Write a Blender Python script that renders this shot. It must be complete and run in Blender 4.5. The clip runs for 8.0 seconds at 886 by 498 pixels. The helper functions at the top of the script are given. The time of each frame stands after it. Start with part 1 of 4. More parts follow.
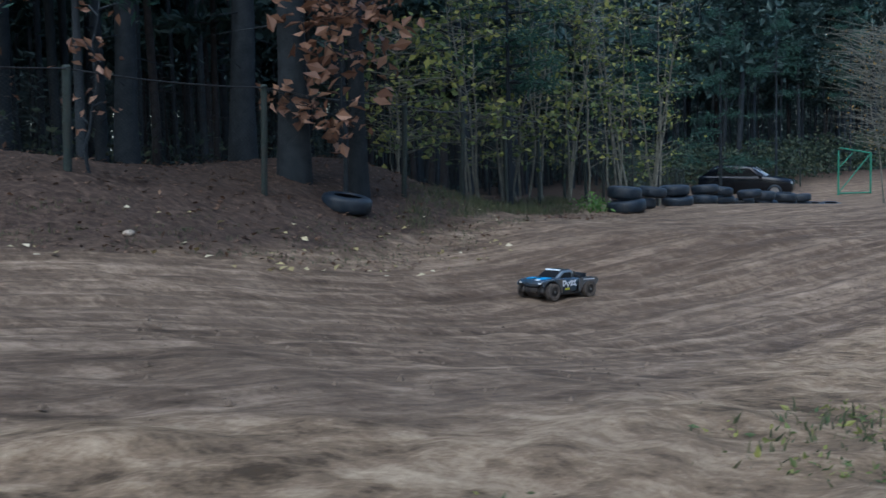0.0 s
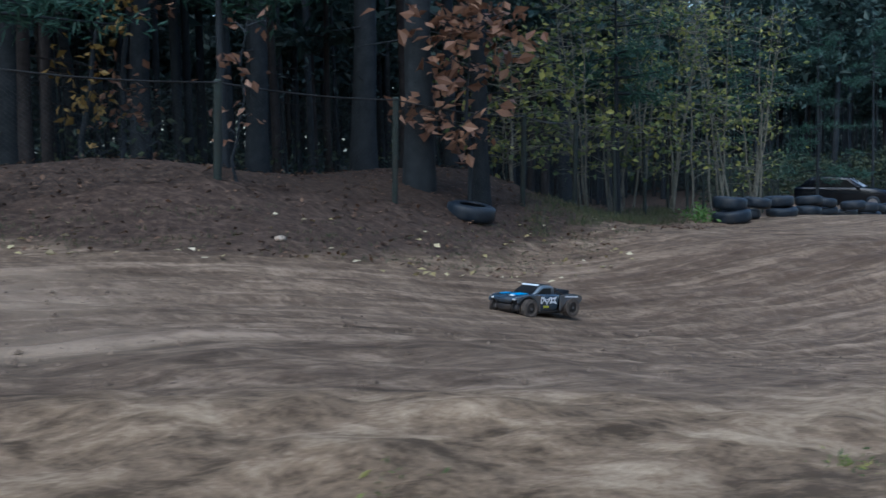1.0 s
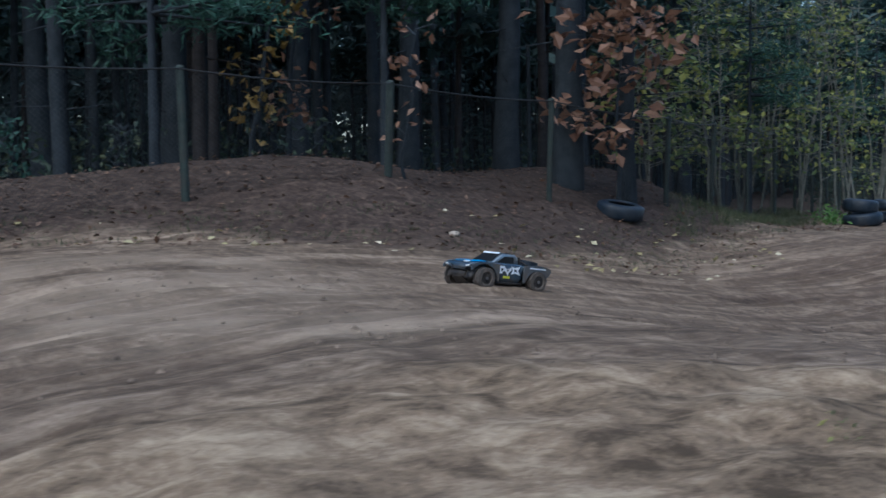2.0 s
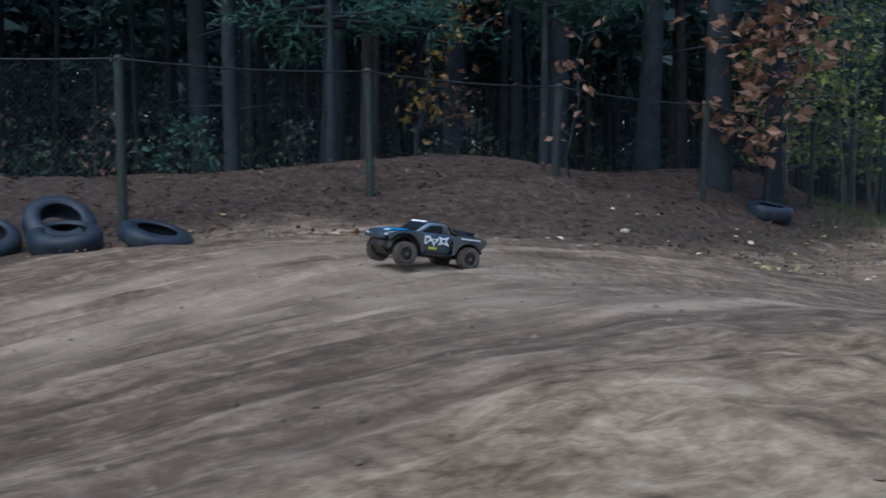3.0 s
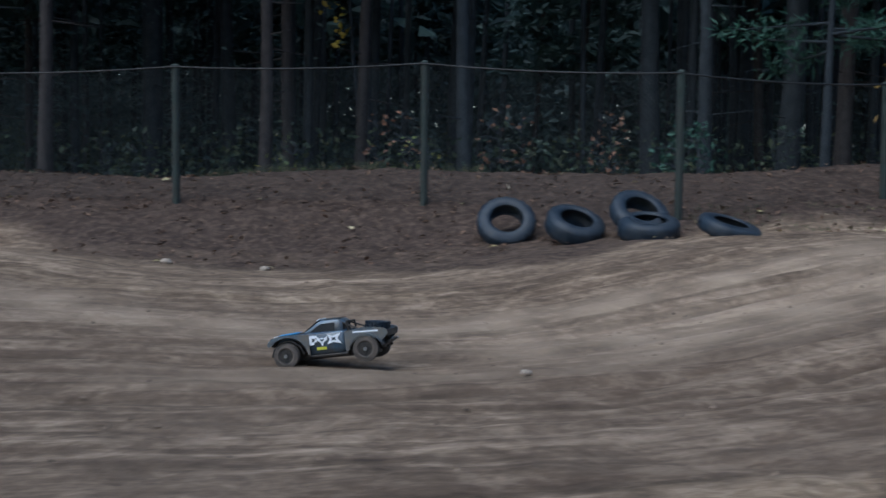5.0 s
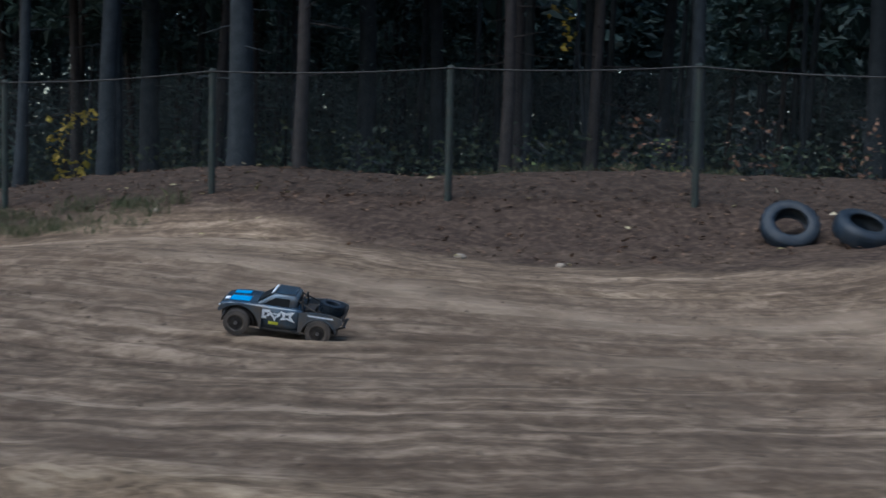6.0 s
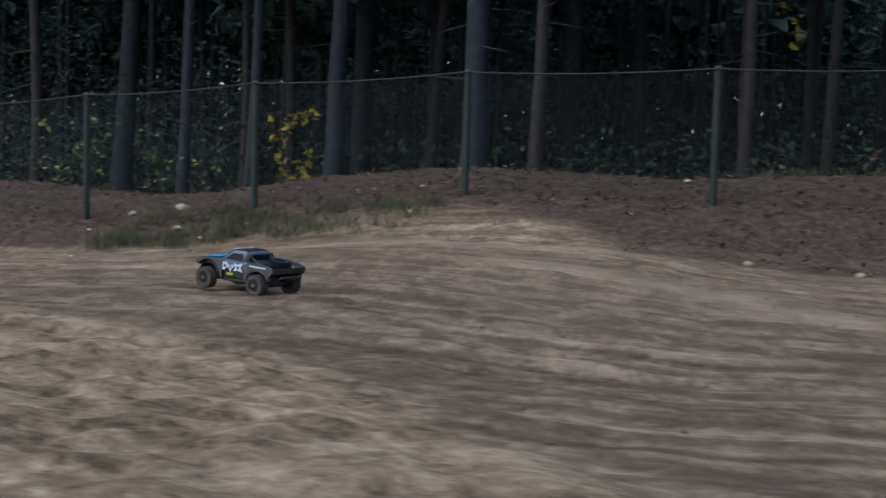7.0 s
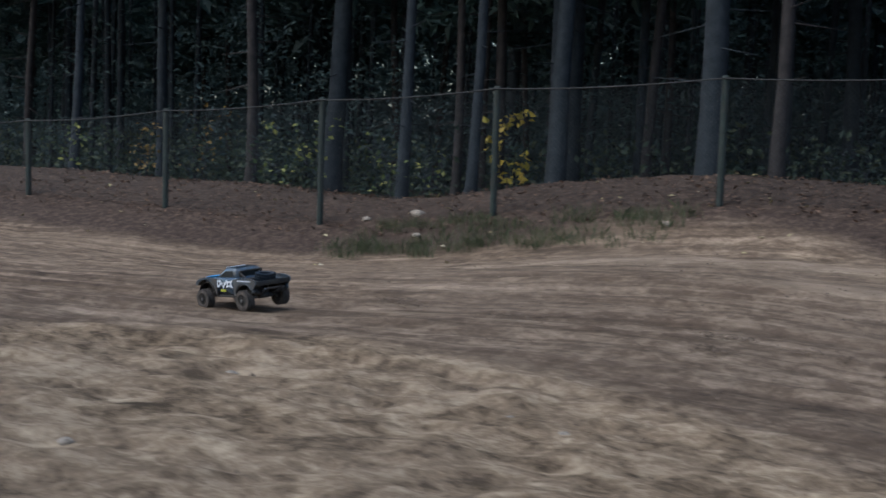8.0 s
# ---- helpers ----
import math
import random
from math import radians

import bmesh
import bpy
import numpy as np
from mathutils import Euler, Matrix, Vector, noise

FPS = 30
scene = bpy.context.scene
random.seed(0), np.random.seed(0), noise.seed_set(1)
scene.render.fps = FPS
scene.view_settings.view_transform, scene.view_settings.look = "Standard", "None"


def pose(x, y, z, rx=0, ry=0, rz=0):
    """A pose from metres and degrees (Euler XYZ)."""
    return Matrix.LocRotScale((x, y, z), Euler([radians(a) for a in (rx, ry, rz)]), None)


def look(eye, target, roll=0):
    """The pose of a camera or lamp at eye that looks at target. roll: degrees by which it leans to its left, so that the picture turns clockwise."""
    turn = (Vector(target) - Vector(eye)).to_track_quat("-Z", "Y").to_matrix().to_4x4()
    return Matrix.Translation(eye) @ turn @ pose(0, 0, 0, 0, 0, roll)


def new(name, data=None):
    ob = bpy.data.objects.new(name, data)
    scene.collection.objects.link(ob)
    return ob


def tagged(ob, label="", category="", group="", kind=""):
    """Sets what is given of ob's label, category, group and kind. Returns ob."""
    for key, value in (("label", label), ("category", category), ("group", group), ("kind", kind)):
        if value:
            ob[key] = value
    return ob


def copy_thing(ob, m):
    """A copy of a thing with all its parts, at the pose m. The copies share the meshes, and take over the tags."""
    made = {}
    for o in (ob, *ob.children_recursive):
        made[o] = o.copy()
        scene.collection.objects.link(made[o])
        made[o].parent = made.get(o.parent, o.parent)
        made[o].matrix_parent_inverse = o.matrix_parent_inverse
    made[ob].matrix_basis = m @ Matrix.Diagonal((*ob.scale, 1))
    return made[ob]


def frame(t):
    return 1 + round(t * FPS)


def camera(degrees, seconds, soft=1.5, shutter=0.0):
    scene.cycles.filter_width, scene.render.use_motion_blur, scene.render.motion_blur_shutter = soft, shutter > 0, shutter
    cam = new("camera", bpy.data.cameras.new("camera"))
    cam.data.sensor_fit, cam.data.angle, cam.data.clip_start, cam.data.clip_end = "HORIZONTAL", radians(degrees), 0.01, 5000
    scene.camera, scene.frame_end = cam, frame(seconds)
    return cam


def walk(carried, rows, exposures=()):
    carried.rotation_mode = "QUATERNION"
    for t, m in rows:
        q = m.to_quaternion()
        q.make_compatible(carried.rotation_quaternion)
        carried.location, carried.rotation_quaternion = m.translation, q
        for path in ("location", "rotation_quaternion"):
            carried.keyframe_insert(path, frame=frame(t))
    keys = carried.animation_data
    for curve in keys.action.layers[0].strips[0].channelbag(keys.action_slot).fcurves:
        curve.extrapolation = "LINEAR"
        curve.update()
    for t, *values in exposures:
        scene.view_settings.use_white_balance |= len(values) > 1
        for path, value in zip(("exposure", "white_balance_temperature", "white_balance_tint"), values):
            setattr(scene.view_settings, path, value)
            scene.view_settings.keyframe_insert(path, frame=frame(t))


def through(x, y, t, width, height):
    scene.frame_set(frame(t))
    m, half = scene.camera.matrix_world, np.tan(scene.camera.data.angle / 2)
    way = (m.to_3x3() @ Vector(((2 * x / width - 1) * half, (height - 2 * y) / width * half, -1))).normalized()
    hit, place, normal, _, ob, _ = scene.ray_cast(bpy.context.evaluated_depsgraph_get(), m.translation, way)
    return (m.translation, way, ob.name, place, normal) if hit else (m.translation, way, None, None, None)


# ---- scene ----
cam = camera(40.0, 8.0, soft=1.5, shutter=0.35)
PATH = [
    (0.0, 0.019, -0.022, 0.589, 84.89, 1.22, 0.01),
    (0.5, -0.255, -0.288, 0.599, 85.18, 1.39, 1.87),
    (1.0, -0.626, -0.592, 0.619, 85.41, 1.06, 3.77),
    (2.5, -1.947, -1.638, 0.637, 85.43, 0.37, 10.23),
    (3.0, -2.417, -2.158, 0.630, 85.49, 0.00, 12.29),
    (3.5, -2.928, -2.804, 0.615, 85.54, -0.40, 15.18),
    (4.0, -3.489, -3.552, 0.646, 85.46, -0.72, 18.43),
    (4.5, -4.042, -4.357, 0.672, 85.31, -0.90, 22.43),
    (6.0, -6.393, -6.395, 0.533, 85.32, -2.04, 31.81),
    (6.5, -7.307, -6.865, 0.506, 85.23, -2.20, 34.63),
    (7.0, -8.236, -7.276, 0.529, 84.97, -2.34, 37.50),
    (7.5, -9.141, -7.678, 0.620, 84.49, -2.60, 40.89),
    (8.0, -9.901, -8.116, 0.795, 84.02, -2.38, 43.52),
]
walk(cam, [(t, pose(x, y, z, rx, ry, rz)) for t, x, y, z, rx, ry, rz in PATH], exposures=[(0, 1.46, 5400, 4), (3, 1.47, 5300, 5), (4.5, 1.43, 5400, 4.5), (6.2, 1.42, 5750, 4.5), (7.2, 1.45, 5900, 6), (8, 1.48, 5850, 6.5)])

# ---------------------------------------------------------------- sky and sun
world = bpy.data.worlds.new("sky")
scene.world = world
world.use_nodes = True
wn = world.node_tree
sky = wn.nodes.new("ShaderNodeTexSky")
sky.sky_type = "NISHITA"
sky.sun_disc = False
sky.sun_elevation, sky.sun_rotation = radians(38), radians(200)
sky.dust_density, sky.air_density = 2.0, 1.0
wn.nodes["Background"].inputs[1].default_value = 0.085
wn.links.new(sky.outputs[0], wn.nodes["Background"].inputs[0])
lamp = bpy.data.lights.new("sun", "SUN")
lamp.energy, lamp.angle, lamp.color = 0.7, radians(40), (1.0, 0.97, 0.93)
sun = new("sun", lamp)
sun.matrix_world = look((0, 0, 30), (1.5, 4, 14))


# ---------------------------------------------------------------- materials
def material(name, rough=0.8, metal=0.0, spec=0.3):
    m = bpy.data.materials.new(name)
    m.use_nodes = True
    b = m.node_tree.nodes["Principled BSDF"]
    b.inputs["Roughness"].default_value, b.inputs["Metallic"].default_value = rough, metal
    b.inputs["Specular IOR Level"].default_value = spec
    return m, m.node_tree, b


def node(nt, kind, **sets):
    n = nt.nodes.new(kind)
    for k, v in sets.items():
        n.inputs[k].default_value = v
    return n


def ramp(nt, source, stops):
    r = nt.nodes.new("ShaderNodeValToRGB")
    e = r.color_ramp.elements
    while len(e) < len(stops):
        e.new(0.5)
    for el, (p, c) in zip(e, stops):
        el.position, el.color = p, (*c, 1)
    nt.links.new(source, r.inputs[0])
    return r.outputs[0]


def mixed(nt, fac, a, b, mode="MIX"):
    n = nt.nodes.new("ShaderNodeMix")
    n.data_type, n.blend_type = "RGBA", mode
    for sock, v in ((n.inputs[0], fac), (n.inputs[6], a), (n.inputs[7], b)):
        if isinstance(v, (int, float)):
            sock.default_value = v
        elif isinstance(v, tuple):
            sock.default_value = (*v, 1)
        else:
            nt.links.new(v, sock)
    return n.outputs[2]


def plain(name, c1, c2, scale=20.0, rough=0.7, metal=0.0, bump=0.2, fine=120.0, island=0.0, spec=0.3, dirt=None):
    """Two colours in soft patches, fine grain as relief, and variation from piece to piece."""
    m, nt, b = material(name, rough, metal, spec)
    co = nt.nodes.new("ShaderNodeTexCoord").outputs["Object"]
    n1 = node(nt, "ShaderNodeTexNoise", Scale=scale, Detail=6.0)
    n2 = node(nt, "ShaderNodeTexNoise", Scale=fine, Detail=3.0)
    for n in (n1, n2):
        nt.links.new(co, n.inputs["Vector"])
    col = ramp(nt, n1.outputs[0], [(0.35, c1), (0.65, c2)])
    col = mixed(nt, 0.25, col, ramp(nt, n2.outputs[0], [(0.3, tuple(v * 0.5 for v in c1)), (0.7, tuple(min(1, v * 1.4) for v in c2))]))
    if dirt:
        n3 = node(nt, "ShaderNodeTexNoise", Scale=scale * 0.6, Detail=8.0, Roughness=0.7)
        nt.links.new(co, n3.inputs["Vector"])
        col = mixed(nt, ramp(nt, n3.outputs[0], [(0.42, (0, 0, 0)), (0.62, (1, 1, 1))]), col, dirt)
    if island:
        g = nt.nodes.new("ShaderNodeNewGeometry")
        h = node(nt, "ShaderNodeHueSaturation")
        mr = node(nt, "ShaderNodeMapRange")
        mr.inputs[3].default_value, mr.inputs[4].default_value = 1 - island, 1 + island
        nt.links.new(g.outputs["Random Per Island"], mr.inputs[0])
        nt.links.new(mr.outputs[0], h.inputs["Value"])
        nt.links.new(col, h.inputs["Color"])
        col = h.outputs[0]
    nt.links.new(col, b.inputs["Base Color"])
    bp = node(nt, "ShaderNodeBump", Strength=bump, Distance=0.01)
    nt.links.new(n2.outputs[0], bp.inputs["Height"])
    nt.links.new(bp.outputs[0], b.inputs["Normal"])
    return m


def leafy(name, c1, c2, c3, through=0.25):
    """Leaf colours that change from leaf to leaf."""
    m, nt, b = material(name, 0.55, 0, 0.3)
    g = nt.nodes.new("ShaderNodeNewGeometry")
    col = ramp(nt, g.outputs["Random Per Island"], [(0.0, c1), (0.5, c2), (1.0, c3)])
    nt.links.new(col, b.inputs["Base Color"])
    tr = nt.nodes.new("ShaderNodeBsdfTranslucent")
    nt.links.new(col, tr.inputs[0])
    mx = node(nt, "ShaderNodeMixShader", Fac=through)
    nt.links.new(b.outputs[0], mx.inputs[1])
    nt.links.new(tr.outputs[0], mx.inputs[2])
    nt.links.new(mx.outputs[0], nt.nodes["Material Output"].inputs[0])
    return m


def soil_material():
    """Trodden track soil, streaked along the lane, with leaf mould on the bank and under the trees."""
    m, nt, b = material("soil", 0.92, 0, 0.15)
    co = nt.nodes.new("ShaderNodeTexCoord").outputs["Object"]

    def attr(name):
        a = nt.nodes.new("ShaderNodeAttribute")
        a.attribute_name = name
        return a

    lane = attr("lane_uv").outputs["Vector"]

    def streaks(sx, sy, detail):
        st = nt.nodes.new("ShaderNodeMapping")
        st.inputs["Scale"].default_value = (sx, sy, 1)
        nt.links.new(lane, st.inputs[0])
        n = node(nt, "ShaderNodeTexNoise", Scale=1.0, Detail=detail, Roughness=0.6, Distortion=0.12)
        nt.links.new(st.outputs[0], n.inputs["Vector"])
        return n

    streak, band = streaks(0.3, 6.5, 10.0), streaks(0.09, 1.9, 7.0)
    big = node(nt, "ShaderNodeTexNoise", Scale=0.45, Detail=5.0, Roughness=0.6)
    clod = node(nt, "ShaderNodeTexNoise", Scale=9.0, Detail=10.0, Roughness=0.7, Distortion=0.4)
    fine = node(nt, "ShaderNodeTexNoise", Scale=55.0, Detail=5.0, Roughness=0.7)
    for n in (big, clod, fine):
        nt.links.new(co, n.inputs["Vector"])
    blot = node(nt, "ShaderNodeTexNoise", Scale=2.6, Detail=9.0, Roughness=0.68, Distortion=0.6)
    nt.links.new(co, blot.inputs["Vector"])

    def blend(*shares):
        """The weighted sum of several noises."""
        total = None
        for n, share in shares:
            m2 = node(nt, "ShaderNodeMath")
            m2.operation = "MULTIPLY_ADD"
            nt.links.new(n.outputs[0], m2.inputs[0])
            m2.inputs[1].default_value = share
            if total is None:
                m2.inputs[2].default_value = 0.0
            else:
                nt.links.new(total, m2.inputs[2])
            total = m2.outputs[0]
        return total

    tread = blend((streak, 0.24), (band, 0.19), (clod, 0.21), (blot, 0.26), (fine, 0.1))
    c = ramp(nt, tread, [(0.422, (0.062, 0.044, 0.031)), (0.499, (0.162, 0.116, 0.08)), (0.598, (0.43, 0.328, 0.236))])
    dry = attr("dry").outputs["Fac"]
    loose = blend((clod, 0.28), (blot, 0.37), (fine, 0.12), (streak, 0.1), (big, 0.13))
    tan = ramp(nt, loose, [(0.43, (0.078, 0.055, 0.034)), (0.5, (0.26, 0.185, 0.118)), (0.588, (0.56, 0.435, 0.295))])
    c = mixed(nt, dry, c, tan)
    c = mixed(nt, ramp(nt, big.outputs[0], [(0.42, (0, 0, 0)), (0.66, (0.5, 0.5, 0.5))]), c, mixed(nt, 0.6, c, (0.2, 0.15, 0.11)))
    c = mixed(nt, attr("worn").outputs["Fac"], c, mixed(nt, 0.6, c, (0.42, 0.325, 0.235)))
    c = mixed(nt, attr("damp").outputs["Fac"], c, mixed(nt, 0.65, c, (0.068, 0.043, 0.028)))
    mould = ramp(nt, clod.outputs[0], [(0.3, (0.022, 0.016, 0.013)), (0.5, (0.06, 0.042, 0.033)), (0.68, (0.125, 0.09, 0.07))])
    c = mixed(nt, attr("mould").outputs["Fac"], c, mould)
    nt.links.new(c, b.inputs["Base Color"])
    add = node(nt, "ShaderNodeMath")
    add.operation = "ADD"
    nt.links.new(clod.outputs[0], add.inputs[0])
    nt.links.new(streak.outputs[0], add.inputs[1])
    b1 = node(nt, "ShaderNodeBump", Strength=0.6, Distance=0.06)
    nt.links.new(add.outputs[0], b1.inputs["Height"])
    b2 = node(nt, "ShaderNodeBump", Strength=0.8, Distance=0.018)
    nt.links.new(fine.outputs[0], b2.inputs["Height"])
    nt.links.new(b1.outputs[0], b2.inputs["Normal"])
    nt.links.new(b2.outputs[0], b.inputs["Normal"])
    return m


SOIL = soil_material()
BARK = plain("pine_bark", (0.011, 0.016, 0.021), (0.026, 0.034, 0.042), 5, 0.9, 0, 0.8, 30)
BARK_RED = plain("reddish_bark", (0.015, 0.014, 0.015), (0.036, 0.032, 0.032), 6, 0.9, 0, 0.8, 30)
BARK_PALE = plain("pale_bark", (0.09, 0.095, 0.08), (0.19, 0.19, 0.16), 6, 0.85, 0, 0.5, 40)
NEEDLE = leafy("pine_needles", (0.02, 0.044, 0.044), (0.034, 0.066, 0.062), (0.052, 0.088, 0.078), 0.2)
# Haze put into the colour: needles paled and blued for the deep forest.
NEEDLE_HAZED = leafy("hazed_far_needles", (0.04, 0.07, 0.075), (0.054, 0.09, 0.093), (0.074, 0.11, 0.107), 0.3)
NEEDLE_NEAR = leafy("fresh_pine_needles", (0.018, 0.056, 0.043), (0.028, 0.08, 0.058), (0.044, 0.1, 0.073), 0.2)
SHRUB = leafy("dark_shrub_leaves", (0.022, 0.044, 0.032), (0.042, 0.066, 0.045), (0.08, 0.095, 0.05))
OAK = leafy("brown_oak_leaves", (0.1, 0.052, 0.034), (0.2, 0.11, 0.07), (0.32, 0.195, 0.13))
GOLD = leafy("golden_leaves", (0.13, 0.087, 0.022), (0.23, 0.16, 0.045), (0.32, 0.215, 0.076))
YELLOW = leafy("yellow_leaves", (0.28, 0.24, 0.03), (0.48, 0.38, 0.06), (0.55, 0.42, 0.10))
WILLOW = leafy("yellow_green_leaves", (0.06, 0.1, 0.045), (0.14, 0.18, 0.06), (0.36, 0.36, 0.1), 0.35)
GRASS = leafy("rough_grass", (0.045, 0.062, 0.03), (0.07, 0.09, 0.045), (0.15, 0.14, 0.08))
LITTER = leafy("fallen_leaves", (0.05, 0.028, 0.018), (0.105, 0.06, 0.038), (0.17, 0.105, 0.065), 0.05)
FALLEN = leafy("fallen_yellow_leaves", (0.22, 0.18, 0.08), (0.38, 0.33, 0.16), (0.58, 0.52, 0.38), 0.1)
RUBBER = plain("weathered_rubber", (0.006, 0.012, 0.021), (0.015, 0.027, 0.044), 6, 0.5, 0, 0.4, 60, dirt=(0.026, 0.032, 0.04))
POST = plain("weathered_green_post", (0.018, 0.03, 0.028), (0.036, 0.05, 0.046), 8, 0.85, 0, 0.3, 50, dirt=(0.032, 0.037, 0.034))
WIRE = plain("dull_fence_wire", (0.03, 0.038, 0.042), (0.06, 0.07, 0.075), 10, 0.6, 0.4, 0.1, 50)
CABLE = plain("black_cable", (0.01, 0.011, 0.012), (0.028, 0.03, 0.032), 10, 0.5, 0.0, 0.1, 50)
STONE = plain("pale_stone", (0.2, 0.165, 0.13), (0.38, 0.33, 0.27), 9, 0.9, 0, 0.6, 50)
CLOD = plain("soil_clod", (0.07, 0.052, 0.038), (0.19, 0.142, 0.104), 12, 0.95, 0, 0.6, 60, island=0.35)
# Car side glass, and near-black plates standing for the shade inside the truck's openings.
SMOKE_SHADE = plain("smoked_window_and_shade", (0.006, 0.007, 0.009), (0.014, 0.016, 0.018), 10, 0.45, 0, 0.0, 60, spec=0.2)
GREEN_PAINT = plain("green_gate_paint", (0.03, 0.16, 0.10), (0.05, 0.22, 0.15), 6, 0.5, 0, 0.1, 40)


# ---------------------------------------------------------------- mesh helpers
def mesh_of(name, verts, faces, mat, smooth=False):
    me = bpy.data.meshes.new(name)
    me.from_pydata([tuple(v) for v in verts], [], faces)
    me.materials.append(mat)
    if smooth:
        me.polygons.foreach_set("use_smooth", [True] * len(me.polygons))
    me.update()
    return me


def part(name, bm, mat, parent, label=""):
    """Link a bmesh or a mesh as one mesh object under a thing or a part."""
    if isinstance(bm, bmesh.types.BMesh):
        me = bpy.data.meshes.new(name)
        bmesh.ops.recalc_face_normals(bm, faces=bm.faces)
        bm.to_mesh(me)
        bm.free()
        me.materials.append(mat)
    else:
        me = bm
    ob = new(name, me)
    ob.parent = parent
    if label:
        tagged(ob, label)
    return ob


def smooth_bm(bm, limit=40):
    for f in bm.faces:
        f.smooth = True
    for e in bm.edges:
        if len(e.link_faces) == 2 and e.calc_face_angle(0) > radians(limit):
            e.smooth = False
    return bm


def box_bm(bm, x0, x1, y0, y1, z0, z1, bevel=0.0):
    m = Matrix.Translation(((x0 + x1) / 2, (y0 + y1) / 2, (z0 + z1) / 2)) @ Matrix.Diagonal((abs(x1 - x0), abs(y1 - y0), abs(z1 - z0), 1))
    vs = bmesh.ops.create_cube(bm, size=1, matrix=m)["verts"]
    if bevel:
        es = list({e for v in vs for e in v.link_edges})
        bmesh.ops.bevel(bm, geom=es, offset=bevel, segments=2, affect="EDGES", profile=0.5)
    return bm


def rod(bm, a, b, r, sides=8, r2=None):
    a, b = Vector(a), Vector(b)
    d = b - a
    m = Matrix.Translation((a + b) / 2) @ d.to_track_quat("Z", "Y").to_matrix().to_4x4()
    bmesh.ops.create_cone(bm, cap_ends=True, segments=sides, radius1=r, radius2=r if r2 is None else r2, depth=d.length, matrix=m)
    return bm


def tubes(paths, sides=6):
    """Verts and faces of tapered tubes; each path is a list of (point, radius)."""
    verts, faces = [], []
    for path in paths:
        base = len(verts)
        for i, (p, r) in enumerate(path):
            p = Vector(p)
            q = Vector(path[min(i + 1, len(path) - 1)][0]) - Vector(path[max(i - 1, 0)][0])
            q.normalize()
            u = q.orthogonal().normalized() if abs(q.z) < 0.9 else (Vector((1, 0, 0)) - q * q.x).normalized()
            v = q.cross(u)
            for k in range(sides):
                a = 2 * math.pi * k / sides
                verts.append(p + (u * math.cos(a) + v * math.sin(a)) * r)
        for i in range(len(path) - 1):
            for k in range(sides):
                a, b = base + i * sides + k, base + i * sides + (k + 1) % sides
                faces.append((a, b, b + sides, a + sides))
        faces.append(tuple(base + (len(path) - 1) * sides + k for k in range(sides)))
    return verts, faces


def leaves(rng, centres, spread, length, width, flat=0.0, fold=0.25, droop=0.0):
    """Folded leaf blades (two triangles pairs each) scattered round the given centres."""
    c = np.asarray(centres, float)
    n = len(c)
    p = c + rng.normal(size=(n, 3)) * np.asarray(spread)
    d = rng.normal(size=(n, 3))
    d[:, 2] = d[:, 2] * (1 - flat) - droop
    d /= np.linalg.norm(d, axis=1)[:, None]
    s = np.cross(d, rng.normal(size=(n, 3)) * np.array([1 - flat, 1 - flat, 1.0]) + np.array([0, 0, 2.0 * flat]))
    s /= np.linalg.norm(s, axis=1)[:, None] + 1e-9
    up = np.cross(s, d)
    k = rng.uniform(0.6, 1.3, n)[:, None]
    L, W = length * k, width * k
    v = np.stack([p, p + d * L * 0.45 + s * W * 0.5 + up * W * fold, p + d * L, p + d * L * 0.45 - s * W * 0.5 + up * W * fold], 1).reshape(-1, 3)
    f = [(4 * i, 4 * i + 1, 4 * i + 2, 4 * i + 3) for i in range(n)]
    return v, f


# ---------------------------------------------------------------- ground
FENCE = [(-60, -6), (-38, 1.4), (-22.5, 6.46), (-15.6, 8.66), (-12.35, 9.97), (-9.39, 11.55), (-6.6, 13.05), (-4.28, 14.29), (-2.36, 16.8), (-0.54, 20.7), (2.3, 29.5), (6.0, 42), (12.0, 61), (19.0, 65), (45, 84)]
HILLS = [(-1.4, 2.4, 3, 0.29), (-3.6, 3, 2.2, 0.19), (-4.6, 0.5, 2.5, -0.13), (-4.2, 7.2, 2.2, 0.22), (-0.5, 10, 3, -0.19), (1.5, 13, 3.5, -0.31),
         (-3.5, 12.5, 3, 0.51), (-8.5, 9, 2.5, 0.49), (-8.3, 4, 2.5, -0.29), (-12.5, 0.5, 3, -0.09), (-14, -3, 3, -0.18), (-16, 4, 2.5, 0.21),
         (-19.5, 6.5, 3, 0.3), (-18, -1, 3, -0.05), (-24, 6, 4, -0.43), (-11, 8.5, 3, -0.11), (1, 20, 4, 0.32), (4, 28, 5, 0.0), (7, 8, 5, -0.53),
         (-6, -5, 5, -0.26), (-27, -4, 6, -0.15), (0, 16, 2.5, -0.34), (14, 48, 13, -0.85), (18, 60, 9, -0.4), (9.5, 22, 5, -0.4), (-14.6, -0.2, 1.6, 0.13), (-0.1, 11.5, 1.5, -0.06), (1.3, 13.2, 1.0, 0.055), (-3.5, 8.1, 1.2, -0.04), (-18.7, -1.4, 1.2, -0.04), (-4.7, 6.85, 0.75, 0.06), (14.2, 57, 2.6, 0.42), (7.5, 34, 3.5, 0.12), (6.3, 33, 3.5, 0.17)]
LANE = [(30, 41), (14, 24.6), (6, 17.4), (1.2, 13.2), (-0.56, 10.95), (-3.5, 8.1), (-5.5, 5.4), (-7.8, 3.2), (-11.8, 0.5), (-15.6, -0.25), (-18.7, -1.4), (-24, -4.2), (-34, -11)]

